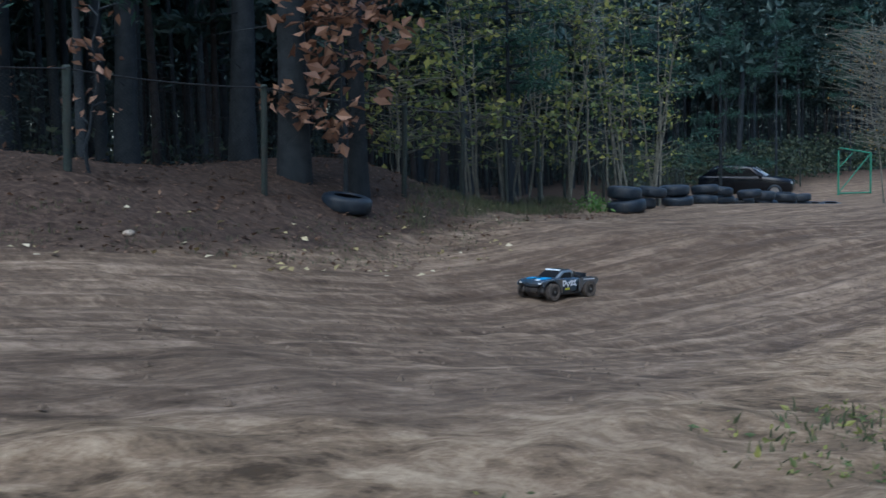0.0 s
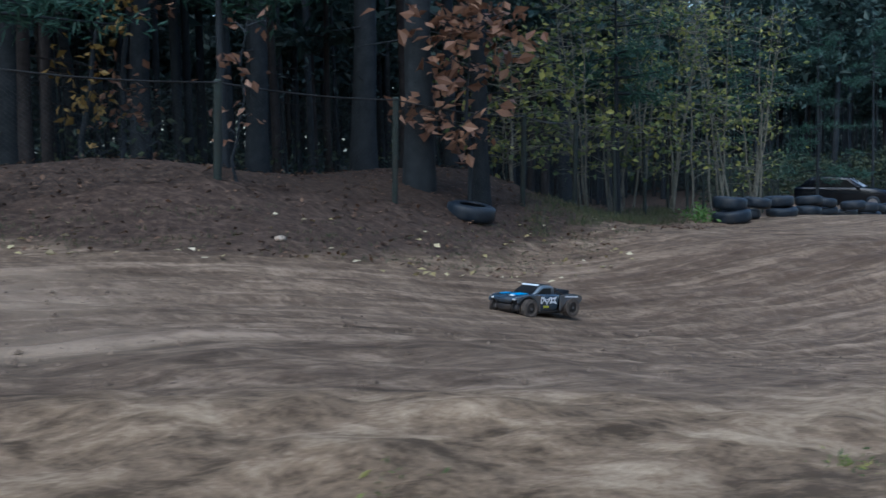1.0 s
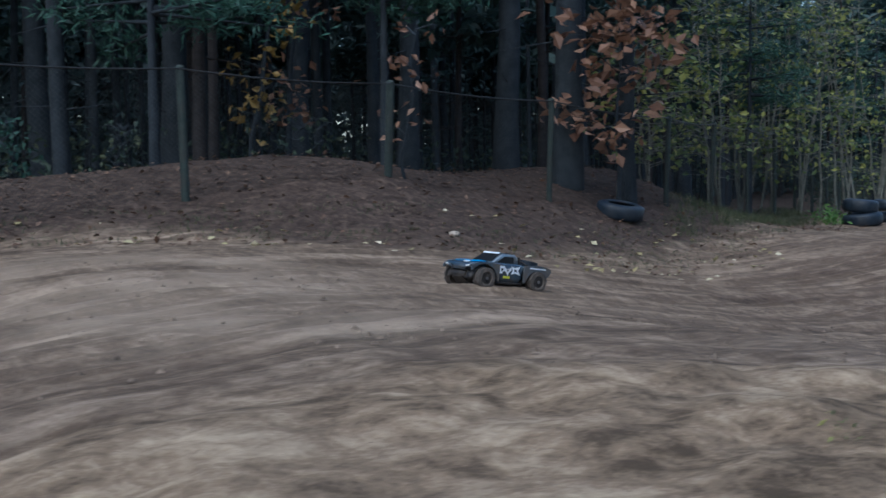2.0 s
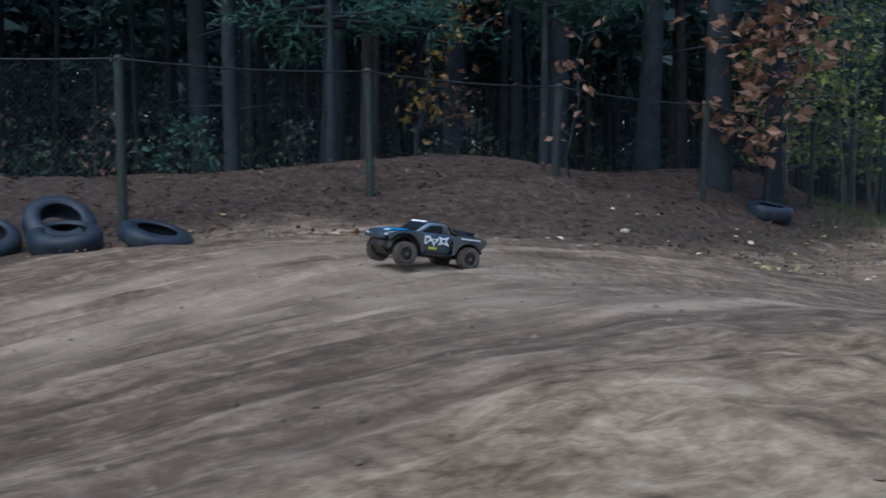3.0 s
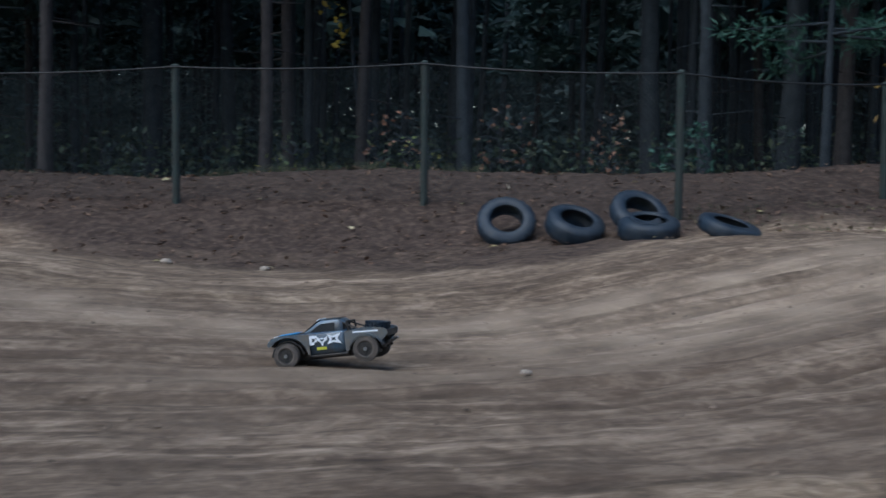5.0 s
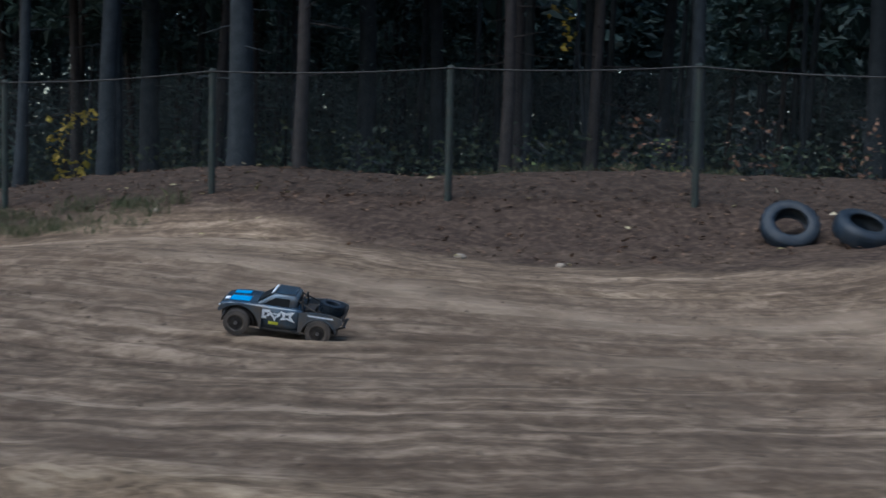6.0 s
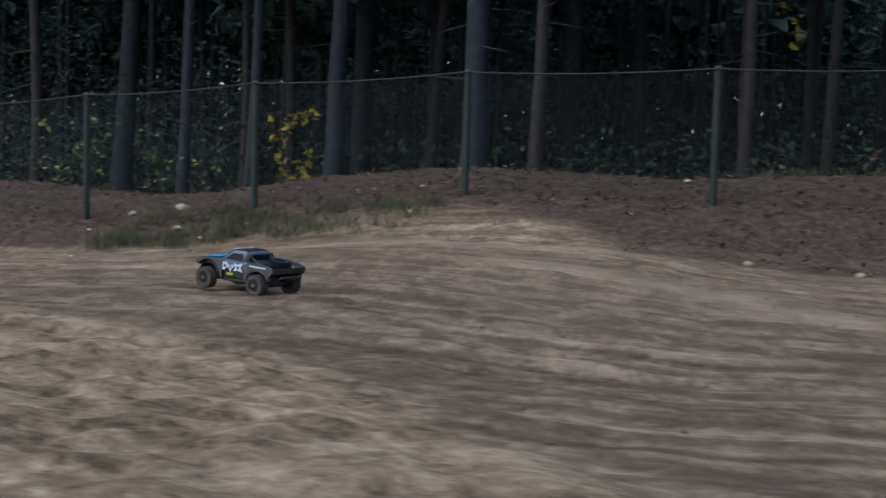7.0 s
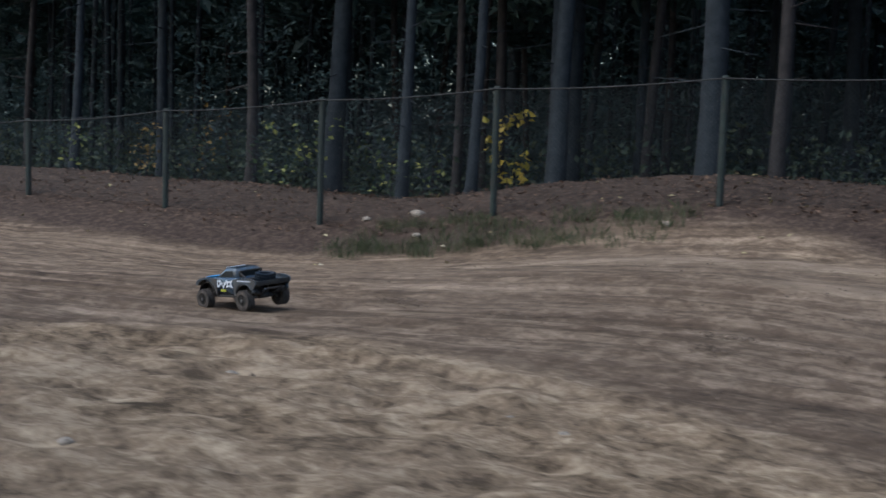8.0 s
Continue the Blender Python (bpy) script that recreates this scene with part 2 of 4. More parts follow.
# edge of the dry mound inside the bend, worn pale stripes and damp ruts
INNER = [(16, 20), (4, 10.9), (1.7, 7.5), (0.9, 4.7), (-0.2, 3.4), (-2.0, 3.0), (-3.2, 1.9), (-4.0, 0.6), (-6, -0.8), (-8, -2.6), (-10.2, -3.3), (-11.3, -2.9), (-12.8, -2.2), (-14.8, -1.8), (-16.7, -1.9), (-17.8, -2.8), (-20, -6)]
WORN = [([(-15.6, 3.1), (-13.4, 3.2), (-11.5, 3.1), (-10.2, 3.6), (-8.5, 5.0), (-7.0, 6.6), (-6.0, 8.4), (-4.5, 8.9)], 0.45), ([(-6.6, 4.6), (-7.3, 2.6), (-8.4, 1.9), (-9.6, 0.9)], 0.4),
        ([(-3, 4.4), (-5.0, 5.6), (-6.0, 6.6)], 0.8), ([(-4.3, 6.9), (-5.6, 5.7), (-6.8, 4.6), (-7.9, 3.7)], 1.1), ([(-20, 3.6), (-17.5, 4.6), (-15.5, 5.0)], 0.5)]
MOIST = [([(-10.5, 2.2), (-13.5, 2.0), (-17, 2.3)], 0.8, 0.5), ([(-11.5, 4.3), (-13.2, 3.9), (-15.2, 4.1)], 0.45, 0.4), ([(-7.5, 2.4), (-11.8, 0.9), (-14.5, 0.6), (-17, -0.4), (-20, -2.0)], 1.2, 0.5), ([(0.5, 13.6), (4, 17.5), (9, 23), (16, 31)], 2.5, 0.9), ([(-4.2, -0.2), (-5.6, 0.9), (-7.4, 1.4)], 0.5, 0.5)]
SANDY = [(-17.2, 6.3), (-16.6, 5.9), (-15.6, 4.9), (-14.5, 4.2), (-13.5, 4.1), (-11.7, 4.75), (-10.2, 5.6)]
DAMP = [([(-3.0, 3.6), (-3.73, 2.88), (-4.3, 2.15), (-4.83, 1.73), (-5.37, 1.14)], 0.2), ([(-3.2, 2.0), (-3.82, 1.41), (-4.4, 0.8)], 0.16), ([(-5.2, 4.2), (-5.79, 3.62), (-6.34, 3.0), (-6.8, 1.4)], 0.2), ([(-5, 2.9), (-5.6, 2.2), (-6.1, 1.2)], 0.14)]


def smoothstep(a, b, v):
    v = np.clip((v - a) / (b - a), 0, 1)
    return v * v * (3 - 2 * v)


def to_line(x, y, line):
    """Signed distance from a line of points (left of it positive) and the way along it."""
    best, side, along, run = np.full(x.shape, 1e9), np.zeros(x.shape), np.zeros(x.shape), 0.0
    for (ax, ay), (bx, by) in zip(line, line[1:]):
        dx, dy = bx - ax, by - ay
        L = math.hypot(dx, dy)
        s = np.clip(((x - ax) * dx + (y - ay) * dy) / L ** 2, 0, 1)
        d = np.hypot(x - ax - s * dx, y - ay - s * dy)
        near = d < best
        best = np.where(near, d, best)
        side = np.where(near, np.sign(dx * (y - ay) - dy * (x - ax)), side)
        along = np.where(near, run + s * L, along)
        run += L
    return best * side, along


def wave(x, y, seed, size):
    """Smooth random relief made of crossed sine waves."""
    r = np.random.RandomState(seed)
    out = np.zeros(x.shape)
    for _ in range(9):
        a, k, ph = r.uniform(0, math.pi), r.uniform(0.6, 1.7) / size, r.uniform(0, 6.28)
        out += np.sin((x * math.cos(a) + y * math.sin(a)) * k * 6.28 + ph)
    return out / 9


def lattice(x, y, size, seed):
    """Value noise on a lattice of the given spacing, between -1 and 1."""
    t = np.random.RandomState(seed).uniform(-1, 1, (512, 512))
    x, y = x / size, y / size
    i, j = np.floor(x).astype(int), np.floor(y).astype(int)
    u, v = x - i, y - j
    u, v = u * u * (3 - 2 * u), v * v * (3 - 2 * v)
    a, b, c, d = t[i % 512, j % 512], t[(i + 1) % 512, j % 512], t[i % 512, (j + 1) % 512], t[(i + 1) % 512, (j + 1) % 512]
    return (a * (1 - u) + b * u) * (1 - v) + (c * (1 - u) + d * u) * v


def height(x, y):
    x, y = np.asarray(x, float), np.asarray(y, float)
    d, _ = to_line(x, y, FENCE)
    amount = (1 - 0.55 * smoothstep(-2.4, 1.5, x)) * (0.78 + 0.22 * smoothstep(-27, -22, x))
    crest = 1 + 0.16 * wave(x, y, 5, 7.0)
    z = 0.032 * np.clip(x, -70, 60) - 0.036 * np.clip(y, -40, 95) - 0.2 + amount * (1.25 * smoothstep(-2.3, 1.9, d) - 0.55 * smoothstep(2.3, 6, d)) * crest
    for cx, cy, s, h in HILLS:
        z = z + h * np.exp(-((x - cx) ** 2 + (y - cy) ** 2) / (2 * s * s))
    return z


def ground_z(x, y):
    return float(height(np.array([x]), np.array([y]))[0])


def build_ground():
    def axis(lo, hi, step):
        mid = np.arange(lo, hi, step)
        out = np.cumsum(step * 1.16 ** np.arange(1, 58))
        return np.concatenate([lo - out[::-1], mid, hi + out])
    xs, ys = axis(-27, 8, 0.09), axis(-7, 24, 0.09)
    xs, ys = xs[np.abs(xs) < 900], ys[np.abs(ys) < 900]
    X, Y = np.meshgrid(xs, ys)
    Z = height(X, Y)
    d, _ = to_line(X, Y, FENCE)
    v, u = to_line(X, Y, LANE)
    lane = 1 - smoothstep(2.4, 4.2, np.abs(v))
    rough = 0.012 * wave(X, Y, 1, 0.45) + 0.02 * wave(X, Y, 2, 1.3) + 0.03 * wave(X, Y, 3, 3.5)
    ruts = (0.06 * wave(v, u * 0.06, 4, 0.55) + 0.012 * lattice(u * 0.3, v, 0.3, 14) + 0.012 * lattice(u * 0.5, v, 0.17, 15)) * lane
    near = smoothstep(60, 20, np.hypot(X + 9, Y - 7))
    dd, _ = to_line(X, Y, INNER)
    lump = smoothstep(-0.2, 0.6, dd) * (0.03 + 0.03 * wave(X, Y, 11, 0.35) + 0.04 * wave(X, Y, 12, 0.9) + (0.022 * lattice(X, Y, 0.24, 16) + 0.014 * lattice(X, Y, 0.13, 17)) * smoothstep(-3, -7, X))
    for line, w in DAMP:
        lump = lump - 0.035 * np.exp(-(to_line(X, Y, line)[0] / w) ** 2)
    crumbly = 0.017 * lattice(X, Y, 0.55, 1) + 0.012 * lattice(X, Y, 0.27, 2) + 0.007 * lattice(X, Y, 0.15, 3)
    drag = 0.012 * lattice(u * 0.5, v * 3.2, 0.7, 4) + 0.007 * lattice(u * 0.6, v * 3, 0.33, 5)
    Z = Z + near * (crumbly * (1 - 0.7 * lane) + drag * lane + lump + rough * (1 - 0.5 * lane) + ruts + 0.03 * smoothstep(-3.5, -1, d) * wave(X, Y, 6, 0.6))
    ny, nx = X.shape
    i = np.arange(nx * ny).reshape(ny, nx)
    quads = np.stack([i[:-1, :-1], i[:-1, 1:], i[1:, 1:], i[1:, :-1]], -1).reshape(-1, 4)
    me = bpy.data.meshes.new("ground")
    me.vertices.add(nx * ny)
    me.vertices.foreach_set("co", np.stack([X, Y, Z], -1).astype(np.float32).ravel())
    me.loops.add(quads.size)
    me.loops.foreach_set("vertex_index", quads.astype(np.int32).ravel())
    me.polygons.add(len(quads))
    me.polygons.foreach_set("loop_start", np.arange(0, quads.size, 4, dtype=np.int32))
    me.polygons.foreach_set("use_smooth", np.ones(len(quads), dtype=bool))
    me.update()
    edge = (0.5 * wave(X, Y, 7, 1.6) + 0.35 * wave(X, Y, 8, 0.5)) * (1 - 0.6 * smoothstep(-15, -16.5, X))
    foot = np.interp(X, [-26, -22.1, -20.9, -19.8, -18.4, -17.1, -16.4, -15, -13.3, -11.2, -9.2, -8.4, -7.3, -6.3, -4.6, -3.8, -2.8, -1, 1, 4, 10], [-1.5, -1.1, -0.75, -0.6, -0.75, -1.05, -1.6, -2.4, -2.6, -3.1, -3.9, -1.7, -1.1, -1.3, -2.2, -2.5, -1.9, -1.15, -1.1, -0.7, -0.5])
    mould = smoothstep(foot - 0.3, foot + 0.4, d + 0.7 * edge)
    mould = mould * np.where(d < -1.4, 0.86 + 0.3 * wave(X, Y, 9, 0.8), 1.0)
    inner, _ = to_line(X, Y, INNER)
    dry = smoothstep(-0.25, 0.5, inner + 0.5 * edge)
    dry = np.maximum(dry, 0.35 * np.exp(-((to_line(X, Y, SANDY)[0] + 0.2 * edge) / 0.3) ** 2))
    worn = np.zeros(X.shape)
    for line, w in WORN:
        worn = np.maximum(worn, np.exp(-((to_line(X, Y, line)[0] + 0.25 * edge) / w) ** 2))
    damp = 0.7 * np.exp(-((inner + 0.25) / 0.16) ** 2) * (Y < 1)
    for line, w in DAMP:
        damp = np.maximum(damp, np.exp(-((to_line(X, Y, line)[0] + 0.15 * edge) / w) ** 2))
    patch = np.clip(0.65 + 0.9 * wave(X, Y, 10, 1.1), 0, 1)
    for line, w, k in MOIST:
        damp = np.maximum(damp, k * np.exp(-((to_line(X, Y, line)[0] + 0.6 * edge) / w) ** 2))
    for name, val in (("mould", np.clip(mould, 0, 1)), ("dry", dry * (1 - mould)), ("worn", np.clip(worn * patch, 0, 1)), ("damp", np.clip(damp * patch, 0, 1))):
        a = me.attributes.new(name, "FLOAT", "POINT")
        a.data.foreach_set("value", val.astype(np.float32).ravel())
    a = me.attributes.new("lane_uv", "FLOAT_VECTOR", "POINT")
    a.data.foreach_set("vector", np.stack([u, v, 0 * u], -1).astype(np.float32).ravel())
    me.materials.append(SOIL)
    ob = new("ground", me)
    return tagged(ob, "bare brown soil of a race track with a leaf-covered bank", "ground", kind="structure")


ground = build_ground()


# ---------------------------------------------------------------- fence
# each post: place and height of its head
POSTS = [(-38, 1.4, 0.3), (-34.9, 2.41, 0.34), (-31.8, 3.42, 0.5), (-28.7, 4.44, 0.8), (-25.6, 5.45, 1.09), (-22.6, 6.47, 1.36), (-19.15, 7.5, 1.6), (-15.72, 8.78, 1.73), (-12.42, 10.05, 1.83), (-8.95, 10.6, 1.71),
         (-6.65, 12.8, 1.675), (-4.43, 14.54, 1.55), (-2.46, 17.05, 1.39), (-0.61, 20.35, 1.2), (0.41, 23.63, 1.15), (1.35, 26.57, 1.09), (2.3, 29.5, 1.01), (3.22, 32.62, 0.93), (4.15, 35.75, 0.85), (5.08, 38.88, 0.77),
         (6.0, 42.0, 0.69), (7.0, 45.17, 0.3), (8.0, 48.3, 0.0), (9.0, 51.5, -0.4), (10.0, 54.7, -0.75), (11.0, 57.8, -1.0), (12.0, 61.0, -1.1), (15.5, 63.0, -1.2), (19.0, 65.0, -1.3), (24.0, 68.6, -1.4), (30.0, 72.9, -1.6)]


def build_fence():
    fence = tagged(new("fence"), "old chain-link fence with weathered green posts and a top wire", "fence")
    fence.location = (0, 0, 0)
    tops = []
    for x, y, top in POSTS:
        z = ground_z(x, y)
        lean = 0.05 if -5 < x < 1 else -0.03
        bm = bmesh.new()
        rod(bm, (x - lean, y, z - 0.15), (x, y, top), 0.055 if x < -3 else 0.045, 10)
        rod(bm, (x, y, top - 0.002), (x, y, top + 0.025), 0.058, 10, 0.03)
        part("post", smooth_bm(bm), POST, fence)
        tops.append(Vector((x, y, top - 0.02)))
    path = []
    for a, b in zip(tops, tops[1:]):
        for k in range(6):
            s = k / 6
            path.append((a.lerp(b, s) + Vector((0, -0.06, -0.05 * 4 * s * (1 - s))), 0.011))
    path.append((tops[-1], 0.011))
    v, f = tubes([path], 6)
    part("top_wire", mesh_of("top_wire", v, f, CABLE, True), CABLE, fence, "sagging black top wire")
    # chain-link: crossing slanted wires in each bay
    for a, b in zip(tops, tops[1:]):
        if a.y > 60:
            continue
        L = math.hypot(b.x - a.x, b.y - a.y)
        pitch = 0.075 if a.y < 25 else 0.15
        r = 0.002 if a.y < 25 else 0.0032
        verts, faces = [], []

        def at(s, h):
            p = a.lerp(b, s / L)
            g = ga + (gb - ga) * s / L + 0.03
            top = p.z - 0.03
            return Vector((p.x, p.y - 0.055, g + (top - g) * h / 1.8))
        ga, gb = ground_z(a.x, a.y), ground_z(b.x, b.y)
        k = -1.8
        while k < L:
            for way in (1, -1):
                s0, s1 = k, k + 1.8
                h0, h1 = (0, 1.8) if way > 0 else (1.8, 0)
                if s0 < 0:
                    h0, s0 = h0 + (h1 - h0) * (0 - s0) / (s1 - s0), 0
                if s1 > L:
                    h1, s1 = h0 + (h1 - h0) * (L - s0) / (s1 - s0), L
                if s1 - s0 > 0.02:
                    p, q = at(s0, h0), at(s1, h1)
                    side = Vector((b.x - a.x, b.y - a.y, 0)).normalized() * r
                    out = Vector((-side.y, side.x, 0))
                    n0 = len(verts)
                    for w in (p, q):
                        verts += [w - side, w + side, w + out * way]
                    faces += [(n0, n0 + 1, n0 + 4, n0 + 3), (n0 + 1, n0 + 2, n0 + 5, n0 + 4), (n0 + 2, n0, n0 + 3, n0 + 5)]
            k += pitch
        part("mesh_panel", mesh_of("mesh_panel", verts, faces, WIRE), WIRE, fence, "dull chain-link panel")
    return fence


build_fence()


# ---------------------------------------------------------------- tyres
def tyre_bm(R=0.385, w=0.24, hole=0.205, sides=40, squash=1.0):
    """A worn tyre lying on its side: hollow profile with rounded shoulders and tread blocks."""
    prof = [(hole, -0.40), (hole + 0.02, -0.47), (hole + 0.07, -0.5), (R - 0.07, -0.46), (R - 0.025, -0.40), (R - 0.004, -0.3), (R, -0.1), (R, 0.1), (R - 0.004, 0.3), (R - 0.025, 0.40),
            (R - 0.07, 0.46), (hole + 0.07, 0.5), (hole + 0.02, 0.47), (hole, 0.40), (hole + 0.03, 0.36), (R - 0.05, 0.32), (R - 0.035, 0.0), (R - 0.05, -0.32), (hole + 0.03, -0.36)]
    bm = bmesh.new()
    rings = []
    for k in range(sides):
        a = 2 * math.pi * k / sides
        ring = []
        for i, (r, z) in enumerate(prof):
            if 4 <= i <= 9:
                r -= 0.012 * (k % 2) * (1 if i not in (6, 7) else 0.4)
            ring.append(bm.verts.new((r * math.cos(a), r * math.sin(a) * squash, z * w)))
        rings.append(ring)
    n = len(prof)
    for k in range(sides):
        p, q = rings[k], rings[(k + 1) % sides]
        for i in range(n):
            bm.faces.new((p[i], q[i], q[(i + 1) % n], p[(i + 1) % n]))
    return smooth_bm(bm, 50)


def tyre(x, y, z, rx, ry, rz, label, group="", R=0.385, w=0.24, hole=0.205, squash=1.0):
    bm = tyre_bm(R, w, hole, squash=squash)
    bmesh.ops.recalc_face_normals(bm, faces=bm.faces)
    me = bpy.data.meshes.new("tyre")
    bm.to_mesh(me)
    bm.free()
    me.materials.append(RUBBER)
    ob = new("tyre", me)
    ob.matrix_basis = pose(x, y, z, rx, ry, rz)
    return tagged(ob, label, "tyre", group)


ROW = "tyres leaning on the bank"
SINK = [(-10.83, 9.33, 0.2, 50, 0, 26, 0.24, "worn black tyre propped up on the earth bank"),
        (-9.92, 9.4, 0.16, 27, 10, 30, 0.28, "worn black tyre tipped on the earth bank"),
        (-8.95, 9.36, 0.12, 14, 0, 25, 0.27, "dirty black tyre lying under another tyre"),
        (-9.14, 9.58, 0.27, 38, 16, 26, 0.23, "worn black tyre leaning on top of another"),
        (-8.0, 9.5, 0.07, 12, 12, 30, 0.2, "half-buried black tyre at the edge of the bank")]
for x, y, up, rx, ry, rz, w, label in SINK:
    tyre(x, y, ground_z(x, y) + up, rx, ry, rz, label, ROW, w=w)
tyre(-1.45, 18.2, ground_z(-1.45, 18.2) + 0.1, 9, 9, 10, "crumpled black tyre dumped on the bank", "", w=0.26, squash=0.8)
rs = random.Random(12)
for k in range(11):
    x, y = 4.45 + 0.9 * k + rs.uniform(-0.12, 0.12), 30.0 + 1.22 * k + rs.uniform(-0.2, 0.2)
    z = ground_z(x, y)
    wide = (1.12, 1.0, 0.96)[k] if k < 3 else 0.94
    for level in range((2, 2, 2, 2, 2, 2, 2, 2, 2, 1, 1)[k]):
        tyre(x + rs.uniform(-0.16, 0.16), y + rs.uniform(-0.16, 0.16), z + (0.14 + 0.285 * level) * wide, rs.uniform(-6, 6), rs.uniform(-6, 6), rs.uniform(0, 360),
             "old black tyre stacked flat in a track barrier", "tyre barrier stacks", R=rs.uniform(0.37, 0.45) * wide, w=rs.uniform(0.26, 0.3) * wide)


# ---------------------------------------------------------------- trees
def pine_meshes(seed, tall, r0, low):
    rng = random.Random(seed)
    nr = np.random.RandomState(seed)
    p, path = Vector((0, 0, -0.3)), []
    bend = Vector((rng.uniform(-0.02, 0.02), rng.uniform(-0.02, 0.02), 0))
    steps = 14
    for i in range(steps + 1):
        s = i / steps
        r = r0 * (1.25 - 0.25 * min(1, s * 12)) * (1 - 0.8 * s)
        path.append((p.copy(), max(0.02, r)))
        p = p + Vector((bend.x + rng.uniform(-0.03, 0.03), bend.y + rng.uniform(-0.03, 0.03), 1)) * (tall + 0.3) / steps
    def at(z):
        i = min(steps - 1, max(0, int((z + 0.3) / (tall + 0.3) * steps)))
        return path[i][0].lerp(path[i + 1][0], ((z + 0.3) / (tall + 0.3) * steps) - i)
    limbs, clumps = [path], []
    for _ in range(10):
        z = rng.uniform(1.6, low)
        a, L = rng.uniform(0, 6.28), rng.uniform(0.4, 1.4)
        c = at(z)
        limbs.append([(c, 0.018), (c + Vector((math.cos(a) * L, math.sin(a) * L, rng.uniform(-0.3, 0.1))), 0.004)])
    for _ in range(34):
        z = rng.uniform(low, tall)
        a = rng.uniform(0, 6.28)
        L = rng.uniform(0.9, 2.6) * (1.1 - 0.75 * (z - low) / (tall - low))
        c = at(z)
        tip = c + Vector((math.cos(a) * L, math.sin(a) * L, rng.uniform(-0.2, 0.5)))
        limbs.append([(c, 0.035), (c.lerp(tip, 0.5) + Vector((0, 0, 0.1)), 0.02), (tip, 0.006)])
        for k in range(4):
            clumps += [c.lerp(tip, 0.35 + 0.22 * k)] * 12
    v = (*tubes(limbs[:1], 10), *tubes(limbs[1:], 5))
    cv, cf = leaves(nr, [tuple(c) for c in clumps], (0.3, 0.3, 0.16), 0.55, 0.26, 0.3)
    return v, cv, cf


def tree_thing(name, v, cv, cf, bark, leaf, label, category, group=""):
    ob = tagged(new(name), label, category, group)
    v, f, bv, bf = v
    part("trunk", mesh_of("trunk", v, f, bark, True), bark, ob)
    tagged(part("limb_work", mesh_of("limb_work", bv, bf, bark, True), bark, ob), kind="stuff")
    tagged(part("crown", mesh_of("crown", cv, cf, leaf), leaf, ob), kind="stuff")
    return ob


PINES = []
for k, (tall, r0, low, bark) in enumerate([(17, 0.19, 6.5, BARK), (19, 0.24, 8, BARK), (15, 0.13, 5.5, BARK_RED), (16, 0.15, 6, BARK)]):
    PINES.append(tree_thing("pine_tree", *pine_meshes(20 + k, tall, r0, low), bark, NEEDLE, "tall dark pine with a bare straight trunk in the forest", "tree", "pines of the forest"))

SPOTS = [(-21.0, 10.3, 1), (-19.9, 10.6, 2), (-24.1, 9.96, 0), (-30.4, 9.9, 1), (-6.9, 19.0, 0), (-2.3, 18.9, 1), (-3.6, 22.0, 1), (-12.2, 20.5, 1), (-10.2, 17.0, 3), (-14.5, 16, 3), (-17.2, 13.2, 2), (-1.32, 19.4, 3), (-26.5, 13.5, 1), (-27.5, 12.2, 2), (-16.5, 15.5, 2)]
first = set()


def place_pine(x, y, k, rz, s):
    m = pose(x, y, ground_z(x, y), random.uniform(-1.5, 1.5), random.uniform(-1.5, 1.5), rz)
    if k in first:
        ob = copy_thing(PINES[k], m)
    else:
        first.add(k)
        ob = PINES[k]
        ob.matrix_basis = m
    ob.scale = (s, s, s)


random.seed(11)
placed = []
for x, y, k in SPOTS:
    place_pine(x, y, k, random.uniform(0, 360), 1.0)
    placed.append((x, y))
tries = 0
while len(placed) < 230 and tries < 20000:
    tries += 1
    x, y = random.uniform(-75, 45), random.uniform(4, 95)
    d = float(to_line(np.array([x]), np.array([y]), FENCE)[0][0])
    if d < 3.2 or d > 42 or (random.random() < (d - 10) / 60):
        continue
    if x > 2 and d < 5:
        continue
    if min(math.hypot(x - a, y - b) for a, b in placed) < (1.5 if d < 25 else 2.2):
        continue
    place_pine(x, y, random.choice((0, 1, 2, 3, 3, 2, 2)), random.uniform(0, 360), random.uniform(0.75, 1.1))
    placed.append((x, y))


# Unseen pines added behind the camera to keep low sky light off the trunks.
tries, unseen = 0, 0
while unseen < 68 and tries < 9000:
    tries += 1
    x, y = random.uniform(-60, 60), random.uniform(-50, 40)
    if math.hypot(x + 5, y + 4) < 15 or float(to_line(np.array([x]), np.array([y]), FENCE)[0][0]) > -12 or y > 0.9 * x + 5 and x < 0 or abs(float(to_line(np.array([x]), np.array([y]), LANE)[0][0])) < 7:
        continue
    if min(math.hypot(x - a, y - b) for a, b in placed) < 2.4:
        continue
    place_pine(x, y, random.choice((0, 1, 2, 3)), random.uniform(0, 360), random.uniform(0.85, 1.15))
    placed.append((x, y))
    unseen += 1


